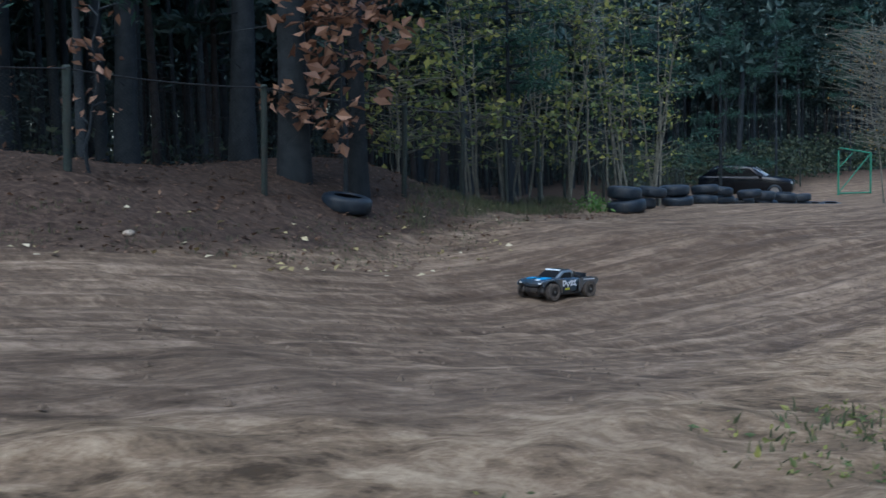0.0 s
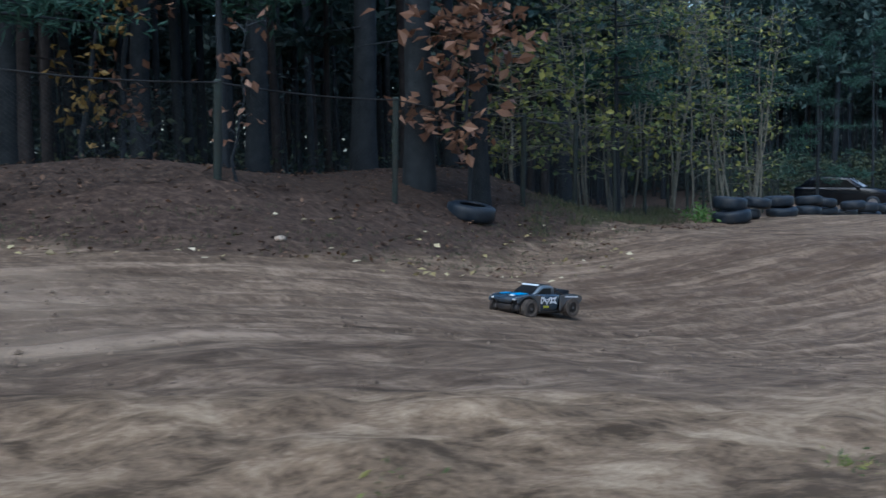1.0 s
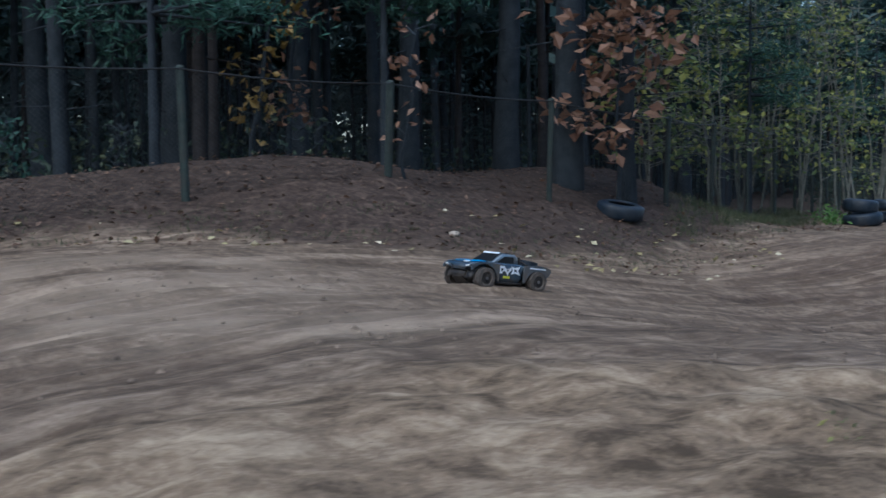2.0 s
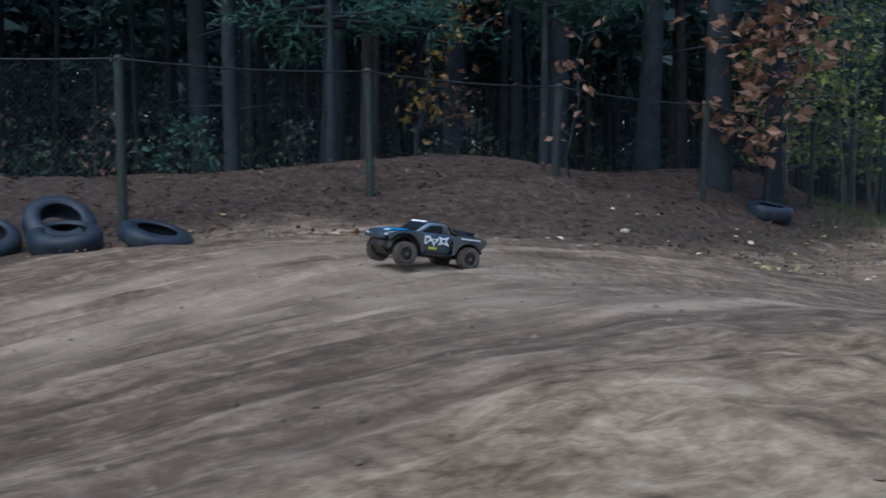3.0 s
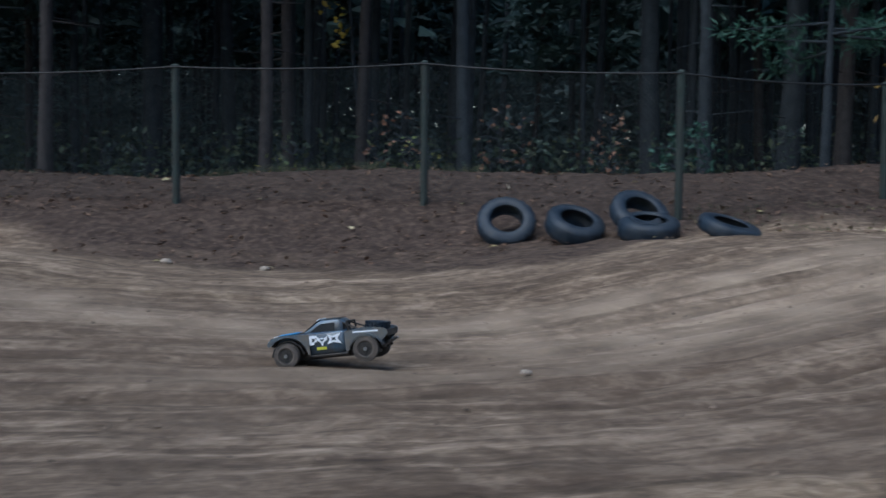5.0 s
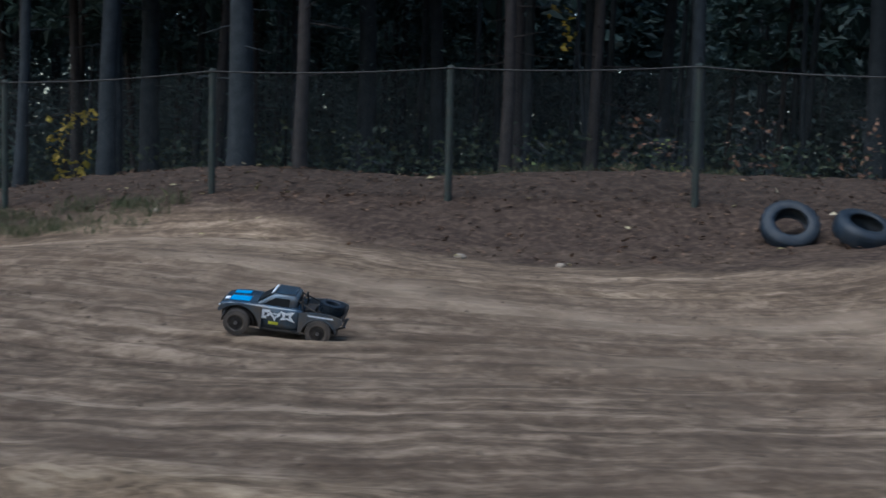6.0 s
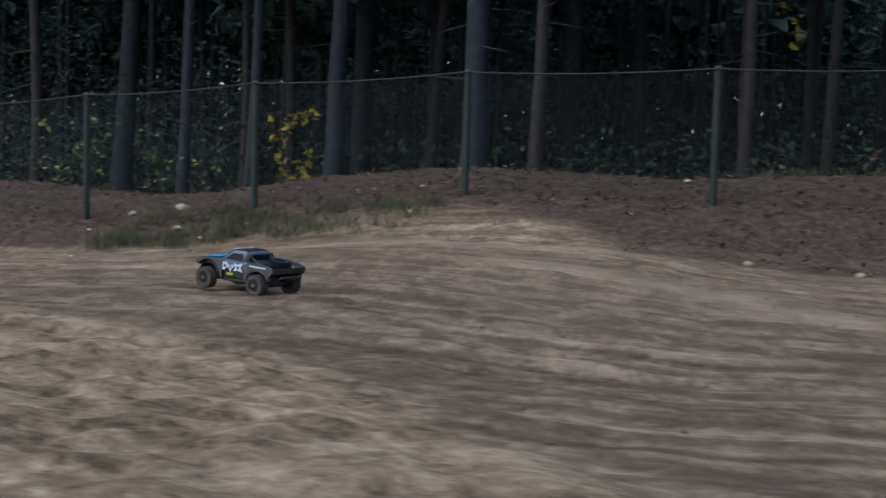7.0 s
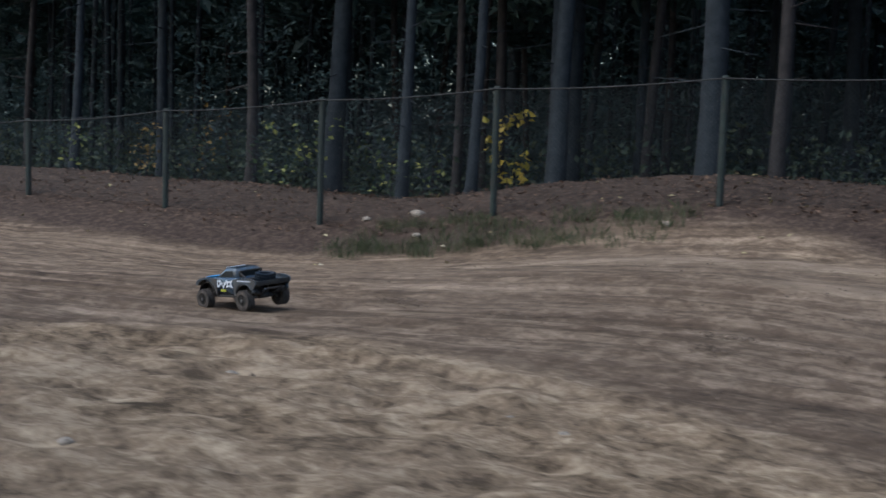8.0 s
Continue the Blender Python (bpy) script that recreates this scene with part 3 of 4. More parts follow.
def far_trunks():
    """Thin trunks deeper in the forest, too many to count, and unseen ones added behind the camera."""
    rng = random.Random(77)
    paths = []
    while len(paths) < 1000:
        unseen = len(paths) >= 760
        x, y = (rng.uniform(-60, 70), rng.uniform(-60, 40)) if unseen else (rng.uniform(-80, 90), rng.uniform(6, 135))
        d = float(to_line(np.array([x]), np.array([y]), FENCE)[0][0])
        if (d < 9 or d > 50) and not unseen:
            continue
        if unseen and (math.hypot(x + 5, y + 4) < 17 or d > -14 or (y > 0.9 * x + 3 and x < 0) or abs(float(to_line(np.array([x]), np.array([y]), LANE)[0][0])) < 8):
            continue
        p, r = Vector((x, y, ground_z(x, y) - 0.3)), rng.uniform(0.05, 0.13)
        lean = Vector((rng.uniform(-0.4, 0.4), rng.uniform(-0.4, 0.4), 0))
        paths.append([(p, r), (p + lean * 0.4 + Vector((0, 0, 5)), r * 0.85), (p + lean + Vector((0, 0, 14)), r * 0.4)])
    # Canopy clumps added on every trunk to keep the forest below in shade.
    crowns = []
    for path in paths:
        for k in range(9):
            crowns += [tuple(path[1][0].lerp(path[2][0], 0.2 + 0.1 * k))] * 4
    nr_ = np.random.RandomState(31)
    cv, cf = leaves(nr_, crowns, (1.1, 1.1, 0.5), 1.1, 0.6, 0.4)
    tagged(new("far_crowns", mesh_of("far_crowns", cv, cf, NEEDLE)), "closed dark canopy added to shade the pine forest", "trees", kind="stuff")
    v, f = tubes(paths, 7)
    return tagged(new("far_trunks", mesh_of("far_trunks", v, f, BARK, True)), "many thin dark trunks deep in the pine forest, unseen ones added behind", "trees", kind="stuff")


far_trunks()


def far_woods():
    rng = np.random.RandomState(8)
    c = []
    for _ in range(13000):
        s = rng.uniform(0, 1)
        x = -110 + 190 * s
        if x < -40 and rng.uniform(0, 1) < 0.5:
            continue
        d = rng.uniform(30, 58)
        seg = np.interp(x, [p[0] for p in FENCE], [p[1] for p in FENCE])
        c.append((x - 0.35 * d, seg + 0.93 * d + rng.uniform(-3, 3), rng.uniform(0, 1) ** 1.3 * (13.0 + max(0, x) * 0.12) - 2.5))
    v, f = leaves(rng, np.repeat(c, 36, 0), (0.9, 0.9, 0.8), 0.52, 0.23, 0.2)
    return tagged(new("far_woods", mesh_of("far_woods", v, f, NEEDLE_HAZED)), "dense dark undergrowth and crowns deep in the forest, haze painted into their colour", "woods", kind="stuff")


far_woods()


def understory():
    """Boughs and young growth standing between the trunks, deeper on the forest's open side."""
    rng = np.random.RandomState(21)
    x, y = rng.uniform(-80, 12, 12000), rng.uniform(5, 60, 12000)
    d, _ = to_line(x, y, FENCE)
    ok = (d > 9) & (d < 32) & ((x < -24) | (rng.uniform(0, 1, 12000) < 0.12))
    x, y = x[ok][:2600], y[ok][:2600]
    c = np.stack([x, y, height(x, y) + rng.uniform(0.2, 9, len(x)) * rng.uniform(0.3, 1, len(x))], 1)
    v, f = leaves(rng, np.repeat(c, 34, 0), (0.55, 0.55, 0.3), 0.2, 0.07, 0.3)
    return tagged(new("understory", mesh_of("understory", v, f, NEEDLE_HAZED)), "dim blue-green boughs and young growth between the trunks, haze painted in", "woods", kind="stuff")


understory()


def sapling(name, x, y, tall, n_limbs, leaf, bark, label, count, spread, size, seed, z0=0.3, width=1.0, droop=0.2, category="tree", stems=1):
    """A young broadleaf tree or bush: tapered stem, limbs, and leaves along the twigs."""
    rng, nr = random.Random(seed), np.random.RandomState(seed)
    limbs, trunks, ends = [], [], []
    for s in range(stems):
        b = Vector((rng.uniform(-0.5, 0.5), rng.uniform(-0.5, 0.5), 0)) * (0.8 if stems > 1 else 0)
        lean = Vector((rng.uniform(-0.18, 0.18), rng.uniform(-0.18, 0.18), 1))
        stem = [(b + lean * tall * k / 8 + Vector((rng.uniform(-0.05, 0.05), rng.uniform(-0.05, 0.05), -0.1 if k == 0 else 0)), max(0.006, (0.012 if stems == 1 else 0.0055) * tall * (1 - k / 9))) for k in range(9)]
        trunks.append(stem)
        for _ in range(n_limbs):
            k = rng.uniform(z0, 1) * 7.9
            c = stem[int(k)][0].lerp(stem[int(k) + 1][0], k % 1)
            a, L = rng.uniform(0, 6.28), rng.uniform(0.35, 1.0) * width
            tip = c + Vector((math.cos(a) * L, math.sin(a) * L, rng.uniform(-0.05, 0.5) * L))
            limbs.append([(c, 0.012), (c.lerp(tip, 0.6) + Vector((0, 0, 0.05)), 0.007), (tip, 0.003)])
            ends += [c.lerp(tip, rng.uniform(0.35, 1.05)) for _ in range(max(1, count // (n_limbs * stems)))]
    v = (*tubes(trunks, 7), *tubes(limbs, 5))
    lv, lf = leaves(nr, [tuple(e) for e in ends], spread, size, size * 0.62, 0.25, 0.2, droop)
    ob = tree_thing(name, v, lv, lf, bark, leaf, label, category)
    ob.matrix_basis = pose(x, y, ground_z(x, y), 0, 0, rng.uniform(0, 360))
    return ob


sapling("oak_sapling", -1.5, 18.5, 3.7, 30, OAK, BARK, "young oak with withered orange-brown leaves by the fence", 380, 0.15, 0.25, 3, 0.25, 1.2)
sapling("oak_sapling", -4.35, 14.9, 2.1, 9, OAK, BARK, "thin oak shoot with a few brown leaves behind the fence", 46, 0.1, 0.14, 4, 0.2, 0.4)
sapling("maple_sapling", -6.9, 16.2, 4.2, 24, GOLD, BARK, "slender young tree with dull golden leaves", 330, 0.17, 0.17, 5, 0.12, 0.65)
sapling("maple_sapling", -6.5, 17.0, 4.8, 20, OAK, BARK, "slender young tree with russet leaves at the forest edge", 170, 0.16, 0.15, 6, 0.1, 0.75)
sapling("maple_sapling", -25.9, 10.6, 1.9, 12, YELLOW, BARK, "small sapling with bright yellow autumn leaves", 90, 0.1, 0.19, 7, 0.3, 0.55)
sapling("maple_sapling", -17.5, 17.5, 6.2, 12, YELLOW, BARK, "tall thin sapling with a few yellow leaves at its top", 60, 0.12, 0.16, 9, 0.6, 0.5)
for k, (x, y, h) in enumerate([(3.4, 32.5, 6.0), (1.6, 29.0, 5.5), (5.2, 35.5, 6.5), (0.6, 26.0, 5.0), (2.4, 31.5, 6.5), (6.6, 39.5, 7.0), (-0.6, 24.0, 3.0)]):
    sapling("willow_bush", x, y, h, 22, WILLOW, BARK_PALE, "many-stemmed bush with thin pale stems and yellowing leaves", 620, 0.12, 0.17, 30 + k, 0.15, 1.35, 0.15, "bush", 5)
for k, (x, y, h) in enumerate([(15.0, 41.0, 6.0), (16.2, 43.5, 6.5)]):
    sapling("bare_bush", x, y, h, 60, GOLD, BARK_PALE, "leafless bush of pale twigs beside the track", 40, 0.2, 0.1, 50 + k, 0.3, 2.6, 0.1, "bush", 4)


# low broadleaf shrubs between the pines, just behind the fence
for k, (x, y, h, leaf, n) in enumerate([(-28.16, 6.98, 1.25, WILLOW, 90), (-25.9, 7.6, 1.2, WILLOW, 50), (-25.4, 8.0, 0.8, WILLOW, 30), (-33.5, 5.5, 0.9, WILLOW, 60), (-33.3, 6.7, 1.2, GOLD, 70), (-31.8, 7.7, 1.7, GOLD, 60), (-30.2, 7.3, 1.0, SHRUB, 90),
                                       (-14.4, 12.7, 1.15, OAK, 60), (-12.6, 13.5, 1.2, OAK, 45), (-11.3, 13.95, 1.1, OAK, 50), (-10.0, 14.2, 0.9, NEEDLE_NEAR, 200), (-6.2, 16.1, 0.7, SHRUB, 60), (-16.4, 12.2, 0.8, WILLOW, 35), (-18.9, 11.2, 0.7, SHRUB, 50), (-13.4, 12.4, 0.6, WILLOW, 35), (-8.3, 15.2, 0.7, SHRUB, 60)]):
    sapling("shrub", x, y, h, 7, leaf, BARK, "low straggling shrub with sparse autumn leaves behind the fence", n, 0.07, 0.11, 110 + k, 0.15, 0.42, 0.1, "shrub", 3)


def young_pine(x, y, seed, low, tall):
    rng, nr = random.Random(seed), np.random.RandomState(seed)
    stem = [(Vector((0, 0, tall * k / 8 - 0.2)), 0.09 * (1 - k / 9)) for k in range(9)]
    limbs, c = [], []
    for _ in range(26):
        z = rng.uniform(low, tall - 0.3)
        a, L = rng.uniform(0, 6.28), rng.uniform(1.0, 2.2) * (1 - 0.5 * (z - low) / (tall - low))
        p, q = Vector((0, 0, z)), Vector((math.cos(a) * L, math.sin(a) * L, z + rng.uniform(-0.25, 0.2)))
        limbs.append([(p, 0.03), (q, 0.006)])
        for k in range(5):
            c += [tuple(p.lerp(q, 0.35 + 0.16 * k))] * 26
    cv, cf = leaves(nr, c, (0.16, 0.16, 0.09), 0.2, 0.035, 0.2)
    ob = tree_thing("young_pine", (*tubes([stem], 8), *tubes(limbs, 5)), cv, cf, BARK, NEEDLE_NEAR, "young pine with drooping blue-green boughs at the forest edge", "tree", "young pines")
    ob.matrix_basis = pose(x, y, ground_z(x, y), 0, 0, rng.uniform(0, 360))


for k, (x, y, low, tall) in enumerate([(-7.7, 14.6, 1.75, 4.6), (-4.9, 16.6, 2.4, 4.8), (1.5, 27.5, 2.6, 6), (12.5, 55, 1.2, 9), (18, 66, 1.0, 10), (24, 72, 1.0, 10), (9, 51, 1.5, 9)]):
    young_pine(x, y, 70 + k, low, tall)


def scatter(rng, n, x0, x1, d0, d1):
    """Random spots in a band along the fence; d counts from the fence, negative on the track's side."""
    x = rng.uniform(x0, x1, 9 * n)
    y = np.interp(x, [p[0] for p in FENCE], [p[1] for p in FENCE]) + rng.uniform(-9, 16, 9 * n)
    d, _ = to_line(x, y, FENCE)
    ok = (d > d0) & (d < d1)
    x, y = x[ok][:n], y[ok][:n]
    return np.stack([x, y, height(x, y)], 1)


def stuff(name, rng, spots, lift, spread, length, width, mat, label, category, flat=0.3, droop=0.0):
    c = spots + np.array([0, 0, lift])
    v, f = leaves(rng, c, spread, length, width, flat, 0.2, droop)
    return tagged(new(name, mesh_of(name, v, f, mat)), label, category, kind="stuff")


nr = np.random.RandomState(3)
stuff("leaf_litter", nr, np.concatenate([scatter(nr, 6500, -34, -15.8, -0.5, 7), scatter(nr, 9500, -15.8, 6, -2.2, 7)]), 0.02, (0.0, 0.0, 0.01), 0.085, 0.05, LITTER, "dead brown leaves covering the bank", "leaves", 0.75)
stuff("yellow_leaves", nr, scatter(nr, 130, -9, 1, -2.9, -0.6), 0.03, (0.0, 0.0, 0.012), 0.1, 0.07, FALLEN, "pale yellow leaves fallen at the foot of the bank", "leaves", 0.7)
stuff("yellow_leaves", nr, scatter(nr, 70, -36, -9, -3.2, 1.5), 0.03, (0.0, 0.0, 0.012), 0.11, 0.07, FALLEN, "scattered pale leaves along the bank", "leaves", 0.7)
shrubs = np.repeat(scatter(nr, 1500, -60, 10, 5, 16), 14, 0)
shrubs[:, 2] += nr.uniform(0, 1, len(shrubs)) ** 1.5 * 1.5
stuff("undergrowth", nr, shrubs, 0.0, (0.25, 0.25, 0.15), 0.16, 0.09, SHRUB, "dark low undergrowth between the pines", "shrubs", 0.2)

hedge = np.repeat(scatter(nr, 1100, 9, 46, 1.6, 11), 16, 0)
hedge[:, 2] += nr.uniform(0, 1, len(hedge)) ** 1.3 * 2.2
stuff("undergrowth", nr, hedge, 0.0, (0.4, 0.4, 0.2), 0.26, 0.13, SHRUB, "dark undergrowth along the forest edge behind the gate", "shrubs", 0.2)


def grass(name, spots, per, tall, mat, label):
    rng = np.random.RandomState(len(spots))
    c = np.repeat(spots, per, 0) + rng.normal(size=(len(spots) * per, 3)) * np.array([0.13, 0.13, 0])
    n = len(c)
    a, h = rng.uniform(0, 6.28, n), tall * rng.uniform(0.35, 1.15, n)
    w = 0.0045
    side = np.stack([np.cos(a), np.sin(a), 0 * a], 1) * w
    lean = rng.normal(size=(n, 2)) * 0.35 * h[:, None]
    mid = c + np.stack([lean[:, 0] * 0.35, lean[:, 1] * 0.35, h * 0.6], 1)
    tip = c + np.stack([lean[:, 0], lean[:, 1], h * 0.95], 1)
    v = np.stack([c - side, c + side, mid + side * 0.7, tip, mid - side * 0.7], 1).reshape(-1, 3)
    f = [(5 * i, 5 * i + 1, 5 * i + 2, 5 * i + 3, 5 * i + 4) for i in range(n)]
    return tagged(new(name, mesh_of(name, v, f, mat)), label, "grass", kind="stuff")


grass("grass", scatter(nr, 420, -9, 1.5, -1.9, -0.4), 10, 0.06, GRASS, "thin dull grass along the foot of the bank")
grass("grass", scatter(nr, 60, -16.5, -12.5, 1.6, 2.3), 26, 0.16, GRASS, "short green grass on the crest of the bank")
grass("grass", scatter(nr, 240, -0.6, 3.2, -1.1, 0.4), 20, 0.16, GRASS, "tall green weeds beside the tyre barrier")
grass("grass", scatter(nr, 200, -24.5, -19.3, -1.5, -0.1), 40, 0.2, GRASS, "grey-green grass tufts on the bank")
FRESH = leafy("fresh_green_weeds", (0.05, 0.12, 0.03), (0.09, 0.19, 0.045), (0.15, 0.26, 0.07))
tuft = np.stack([nr.normal(3.65, 0.16, 16), nr.normal(29.6, 0.25, 16), np.zeros(16)], 1)
tuft[:, 2] = height(tuft[:, 0], tuft[:, 1])
stuff("weeds", nr, np.repeat(tuft, 16, 0), 0.16, (0.1, 0.1, 0.12), 0.13, 0.05, FRESH, "bright green weeds beside the tyre barrier", "weeds", 0.1)
near = np.stack([nr.normal(1.12, 0.17, 46), nr.normal(3.15, 0.35, 46), np.zeros(46)], 1)
near[:, 2] = height(near[:, 0], near[:, 1])
for gx, gy, gr in ((1.42, 3.93, 0.1), (0.88, 2.75, 0.07), (-0.9, 1.96, 0.05), (0.13, 2.26, 0.05)):
    tuft = np.stack([nr.normal(gx, gr, 12), nr.normal(gy, gr, 12), np.zeros(12)], 1)
    tuft[:, 2] = height(tuft[:, 0], tuft[:, 1]) + 0.02
    stuff("weeds", nr, np.repeat(tuft, 6, 0), 0.008, (0.025, 0.025, 0.01), 0.026, 0.008, WILLOW, "small tuft of yellow-green weeds on the dry mound", "weeds", 0.1)
grass("grass", near, 8, 0.06, GRASS, "low weeds on the dry mound")
stuff("weeds", nr, np.repeat(near, 10, 0), 0.015, (0.06, 0.06, 0.012), 0.032, 0.014, WILLOW, "small yellow-green weeds on the dry mound", "weeds", 0.3)


def clods():
    """Loose crumbs of soil lying on the track and on the mound."""
    rng = np.random.RandomState(5)
    n = 9000
    x, y = rng.uniform(-20, 6, n), rng.uniform(-6, 15, n)
    d, _ = to_line(x, y, FENCE)
    ok = (d < -2.0) & (np.hypot(x + 5, y + 4) > 1.0)
    x, y = x[ok], y[ok]
    z = height(x, y)
    s = 0.006 + 0.016 * rng.uniform(0, 1, len(x)) ** 3
    base = np.array([(1, 0, 0), (0.3, 0.95, 0), (-0.8, 0.6, 0), (-0.8, -0.6, 0), (0.3, -0.95, 0), (0.1, 0.1, 0.9)])
    v = (base[None] * rng.uniform(0.7, 1.3, (len(x), 6, 1)) * s[:, None, None] + np.stack([x, y, z + 0.004], 1)[:, None]).reshape(-1, 3)
    f = []
    for i in range(len(x)):
        b = 6 * i
        f += [(b + k, b + (k + 1) % 5, b + 5) for k in range(5)]
    return tagged(new("soil_crumbs", mesh_of("soil_crumbs", v, f, CLOD)), "loose crumbs of dry soil on the track", "soil", kind="stuff")


clods()


def stone(x, y, size, seed, label):
    bm = bmesh.new()
    bmesh.ops.create_icosphere(bm, subdivisions=2, radius=size)
    for v in bm.verts:
        v.co *= 1 + 0.35 * noise.noise(v.co / size * 1.3 + Vector((seed, 0, 0)))
        v.co.z *= 0.6
    me = bpy.data.meshes.new("stone")
    smooth_bm(bm, 35).to_mesh(me)
    bm.free()
    me.materials.append(STONE)
    ob = new("stone", me)
    ob.matrix_basis = pose(x, y, ground_z(x, y) + size * 0.25, 0, 0, seed * 40)
    return tagged(ob, label, "stone")


for k, (x, y, r) in enumerate([(-24.06, 6.28, 0.12), (-24.9, 5.9, 0.08), (-23.4, 5.6, 0.07), (-19.47, 6.68, 0.08), (-14.09, -3.07, 0.045), (-14.2, 6.7, 0.07), (-12.9, 6.9, 0.06), (-7.69, 2.31, 0.04), (-14.7, -5.4, 0.04), (-14.52, -5.04, 0.03), (-15.05, -4.83, 0.045), (-4.25, -0.16, 0.02), (-0.86, 2.0, 0.02), (-1.35, 2.39, 0.025), (-4.63, 1.11, 0.025), (-15.1, -2.64, 0.03), (-13.7, -3.1, 0.035), (-15.9, -3.6, 0.04), (-3.43, 13.2, 0.07)]):
    stone(x, y, r, k, "pale rounded stone lying on the soil")


# ---------------------------------------------------------------- far things by the entrance
def loft(stations, closed_ends=True):
    """A body of cross-sections: x, half width low, half width at the shoulder, half width on top, and the three heights."""
    bm = bmesh.new()
    rings = []
    for x, w0, w1, w2, z0, z1, z2 in stations:
        pts = [(w0 * 0.92, z0), (w0, z0 + 0.25 * (z1 - z0)), (w1, z1), (w1 * 0.55 + w2 * 0.45, z1 + 0.8 * (z2 - z1)), (w2, z2)]
        pts += [(0, z2 + 0.05 * (z2 - z0))] + [(-a, b) for a, b in reversed(pts)]
        rings.append([bm.verts.new((x, y, z)) for y, z in pts])
    n = len(rings[0])
    for p, q in zip(rings, rings[1:]):
        for i in range(n):
            bm.faces.new((p[i], p[(i + 1) % n], q[(i + 1) % n], q[i]))
    if closed_ends:
        bm.faces.new(rings[0])
        bm.faces.new(list(reversed(rings[-1])))
    return bm


CAR_PAINT = plain("dark_blue_car_paint", (0.006, 0.008, 0.013), (0.01, 0.014, 0.02), 3, 0.2, 0.3, 0.02, 40, spec=0.5)
# Pale base colour puts the sky's glare into the windscreen itself.
GLARE_GLASS = plain("sky_glare_glass", (0.6, 0.68, 0.76), (0.7, 0.77, 0.84), 2, 0.4, 0.2, 0.0, 20, spec=0.8)
LAMP_GLASS = plain("clear_lamp_glass", (0.55, 0.58, 0.6), (0.7, 0.72, 0.75), 6, 0.15, 0.2, 0.0, 30, spec=0.6)
RIM = plain("grey_alloy", (0.2, 0.2, 0.21), (0.32, 0.32, 0.33), 8, 0.4, 0.8, 0.05, 60)


def disc_bm(r, w, sides=20, y=0.0, dish=0.0):
    bm = bmesh.new()
    bmesh.ops.create_cone(bm, cap_ends=True, segments=sides, radius1=r, radius2=r * (1 - dish), depth=w, matrix=Matrix.Translation((0, y, 0)) @ pose(0, 0, 0, -90, 0, 0))
    return bm


def parked_car():
    car = tagged(new("car"), "dark parked car standing behind the tyre barrier", "car")
    body = [(2.12, 0.55, 0.66, 0.6, 0.35, 0.62, 0.72), (2.0, 0.72, 0.82, 0.72, 0.22, 0.70, 0.84), (1.2, 0.78, 0.87, 0.78, 0.2, 0.85, 0.98), (0.7, 0.8, 0.88, 0.78, 0.2, 0.9, 1.02), (-0.6, 0.8, 0.88, 0.78, 0.2, 0.92, 1.03),
            (-1.7, 0.8, 0.88, 0.78, 0.2, 0.95, 1.05), (-2.05, 0.76, 0.84, 0.74, 0.25, 0.95, 1.04), (-2.15, 0.65, 0.75, 0.66, 0.35, 0.85, 0.98)]
    part("body", smooth_bm(loft(body), 35), CAR_PAINT, car)
    cabin = [(0.95, 0.70, 0.72, 0.68, 0.94, 0.98, 1.0), (0.25, 0.74, 0.68, 0.58, 0.94, 1.36, 1.46), (-0.5, 0.76, 0.68, 0.6, 0.94, 1.42, 1.52), (-1.4, 0.76, 0.66, 0.58, 0.94, 1.38, 1.48), (-1.95, 0.72, 0.68, 0.62, 0.94, 1.04, 1.08)]
    part("cabin", smooth_bm(loft(cabin), 35), CAR_PAINT, car)
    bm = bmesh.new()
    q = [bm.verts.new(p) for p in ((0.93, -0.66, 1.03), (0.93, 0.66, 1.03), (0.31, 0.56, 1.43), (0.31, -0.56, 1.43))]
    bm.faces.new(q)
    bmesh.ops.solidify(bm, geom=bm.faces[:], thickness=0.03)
    part("windscreen", bm, GLARE_GLASS, car, "windscreen with the sky's glare painted pale")
    for side in (-1, 1):
        for x0, x1, t0, t1 in ((0.62, -0.32, 0.2, -0.32), (-0.4, -1.3, -0.4, -1.2)):
            bm = bmesh.new()
            q = [bm.verts.new(p) for p in ((x0, side * 0.765, 1.04), (x1, side * 0.775, 1.04), (t1, side * 0.68, 1.4), (t0, side * 0.685, 1.36))]
            bm.faces.new(q)
            bmesh.ops.solidify(bm, geom=bm.faces[:], thickness=0.02)
            part("side_window", bm, SMOKE_SHADE, car, "dark side window")
        bm = bmesh.new()
        box_bm(bm, 1.95, 2.1, side * 0.42, side * 0.7, 0.62, 0.76, 0.03)
        part("headlight", bm, LAMP_GLASS, car, "clear headlight")
        bm = bmesh.new()
        box_bm(bm, 0.62, 0.8, side * 0.86, side * 1.02, 0.98, 1.1, 0.03)
        part("mirror", bm, CAR_PAINT, car)
        for x in (1.35, -1.35):
            w = part("wheel", disc_bm(0.2, 0.19, 20), RIM, car)
            w.location = (x, side * 0.79, 0.32)
            tb = tyre_bm(0.32, 0.2, 0.2, 28)
            bmesh.ops.rotate(tb, verts=tb.verts, matrix=pose(0, 0, 0, 90, 0, 0).to_3x3())
            part("tyre", tb, RUBBER, w)
    return car


parked_car().matrix_basis = pose(14.2, 57.0, ground_z(14.2, 57.0), 0, 0, -22)


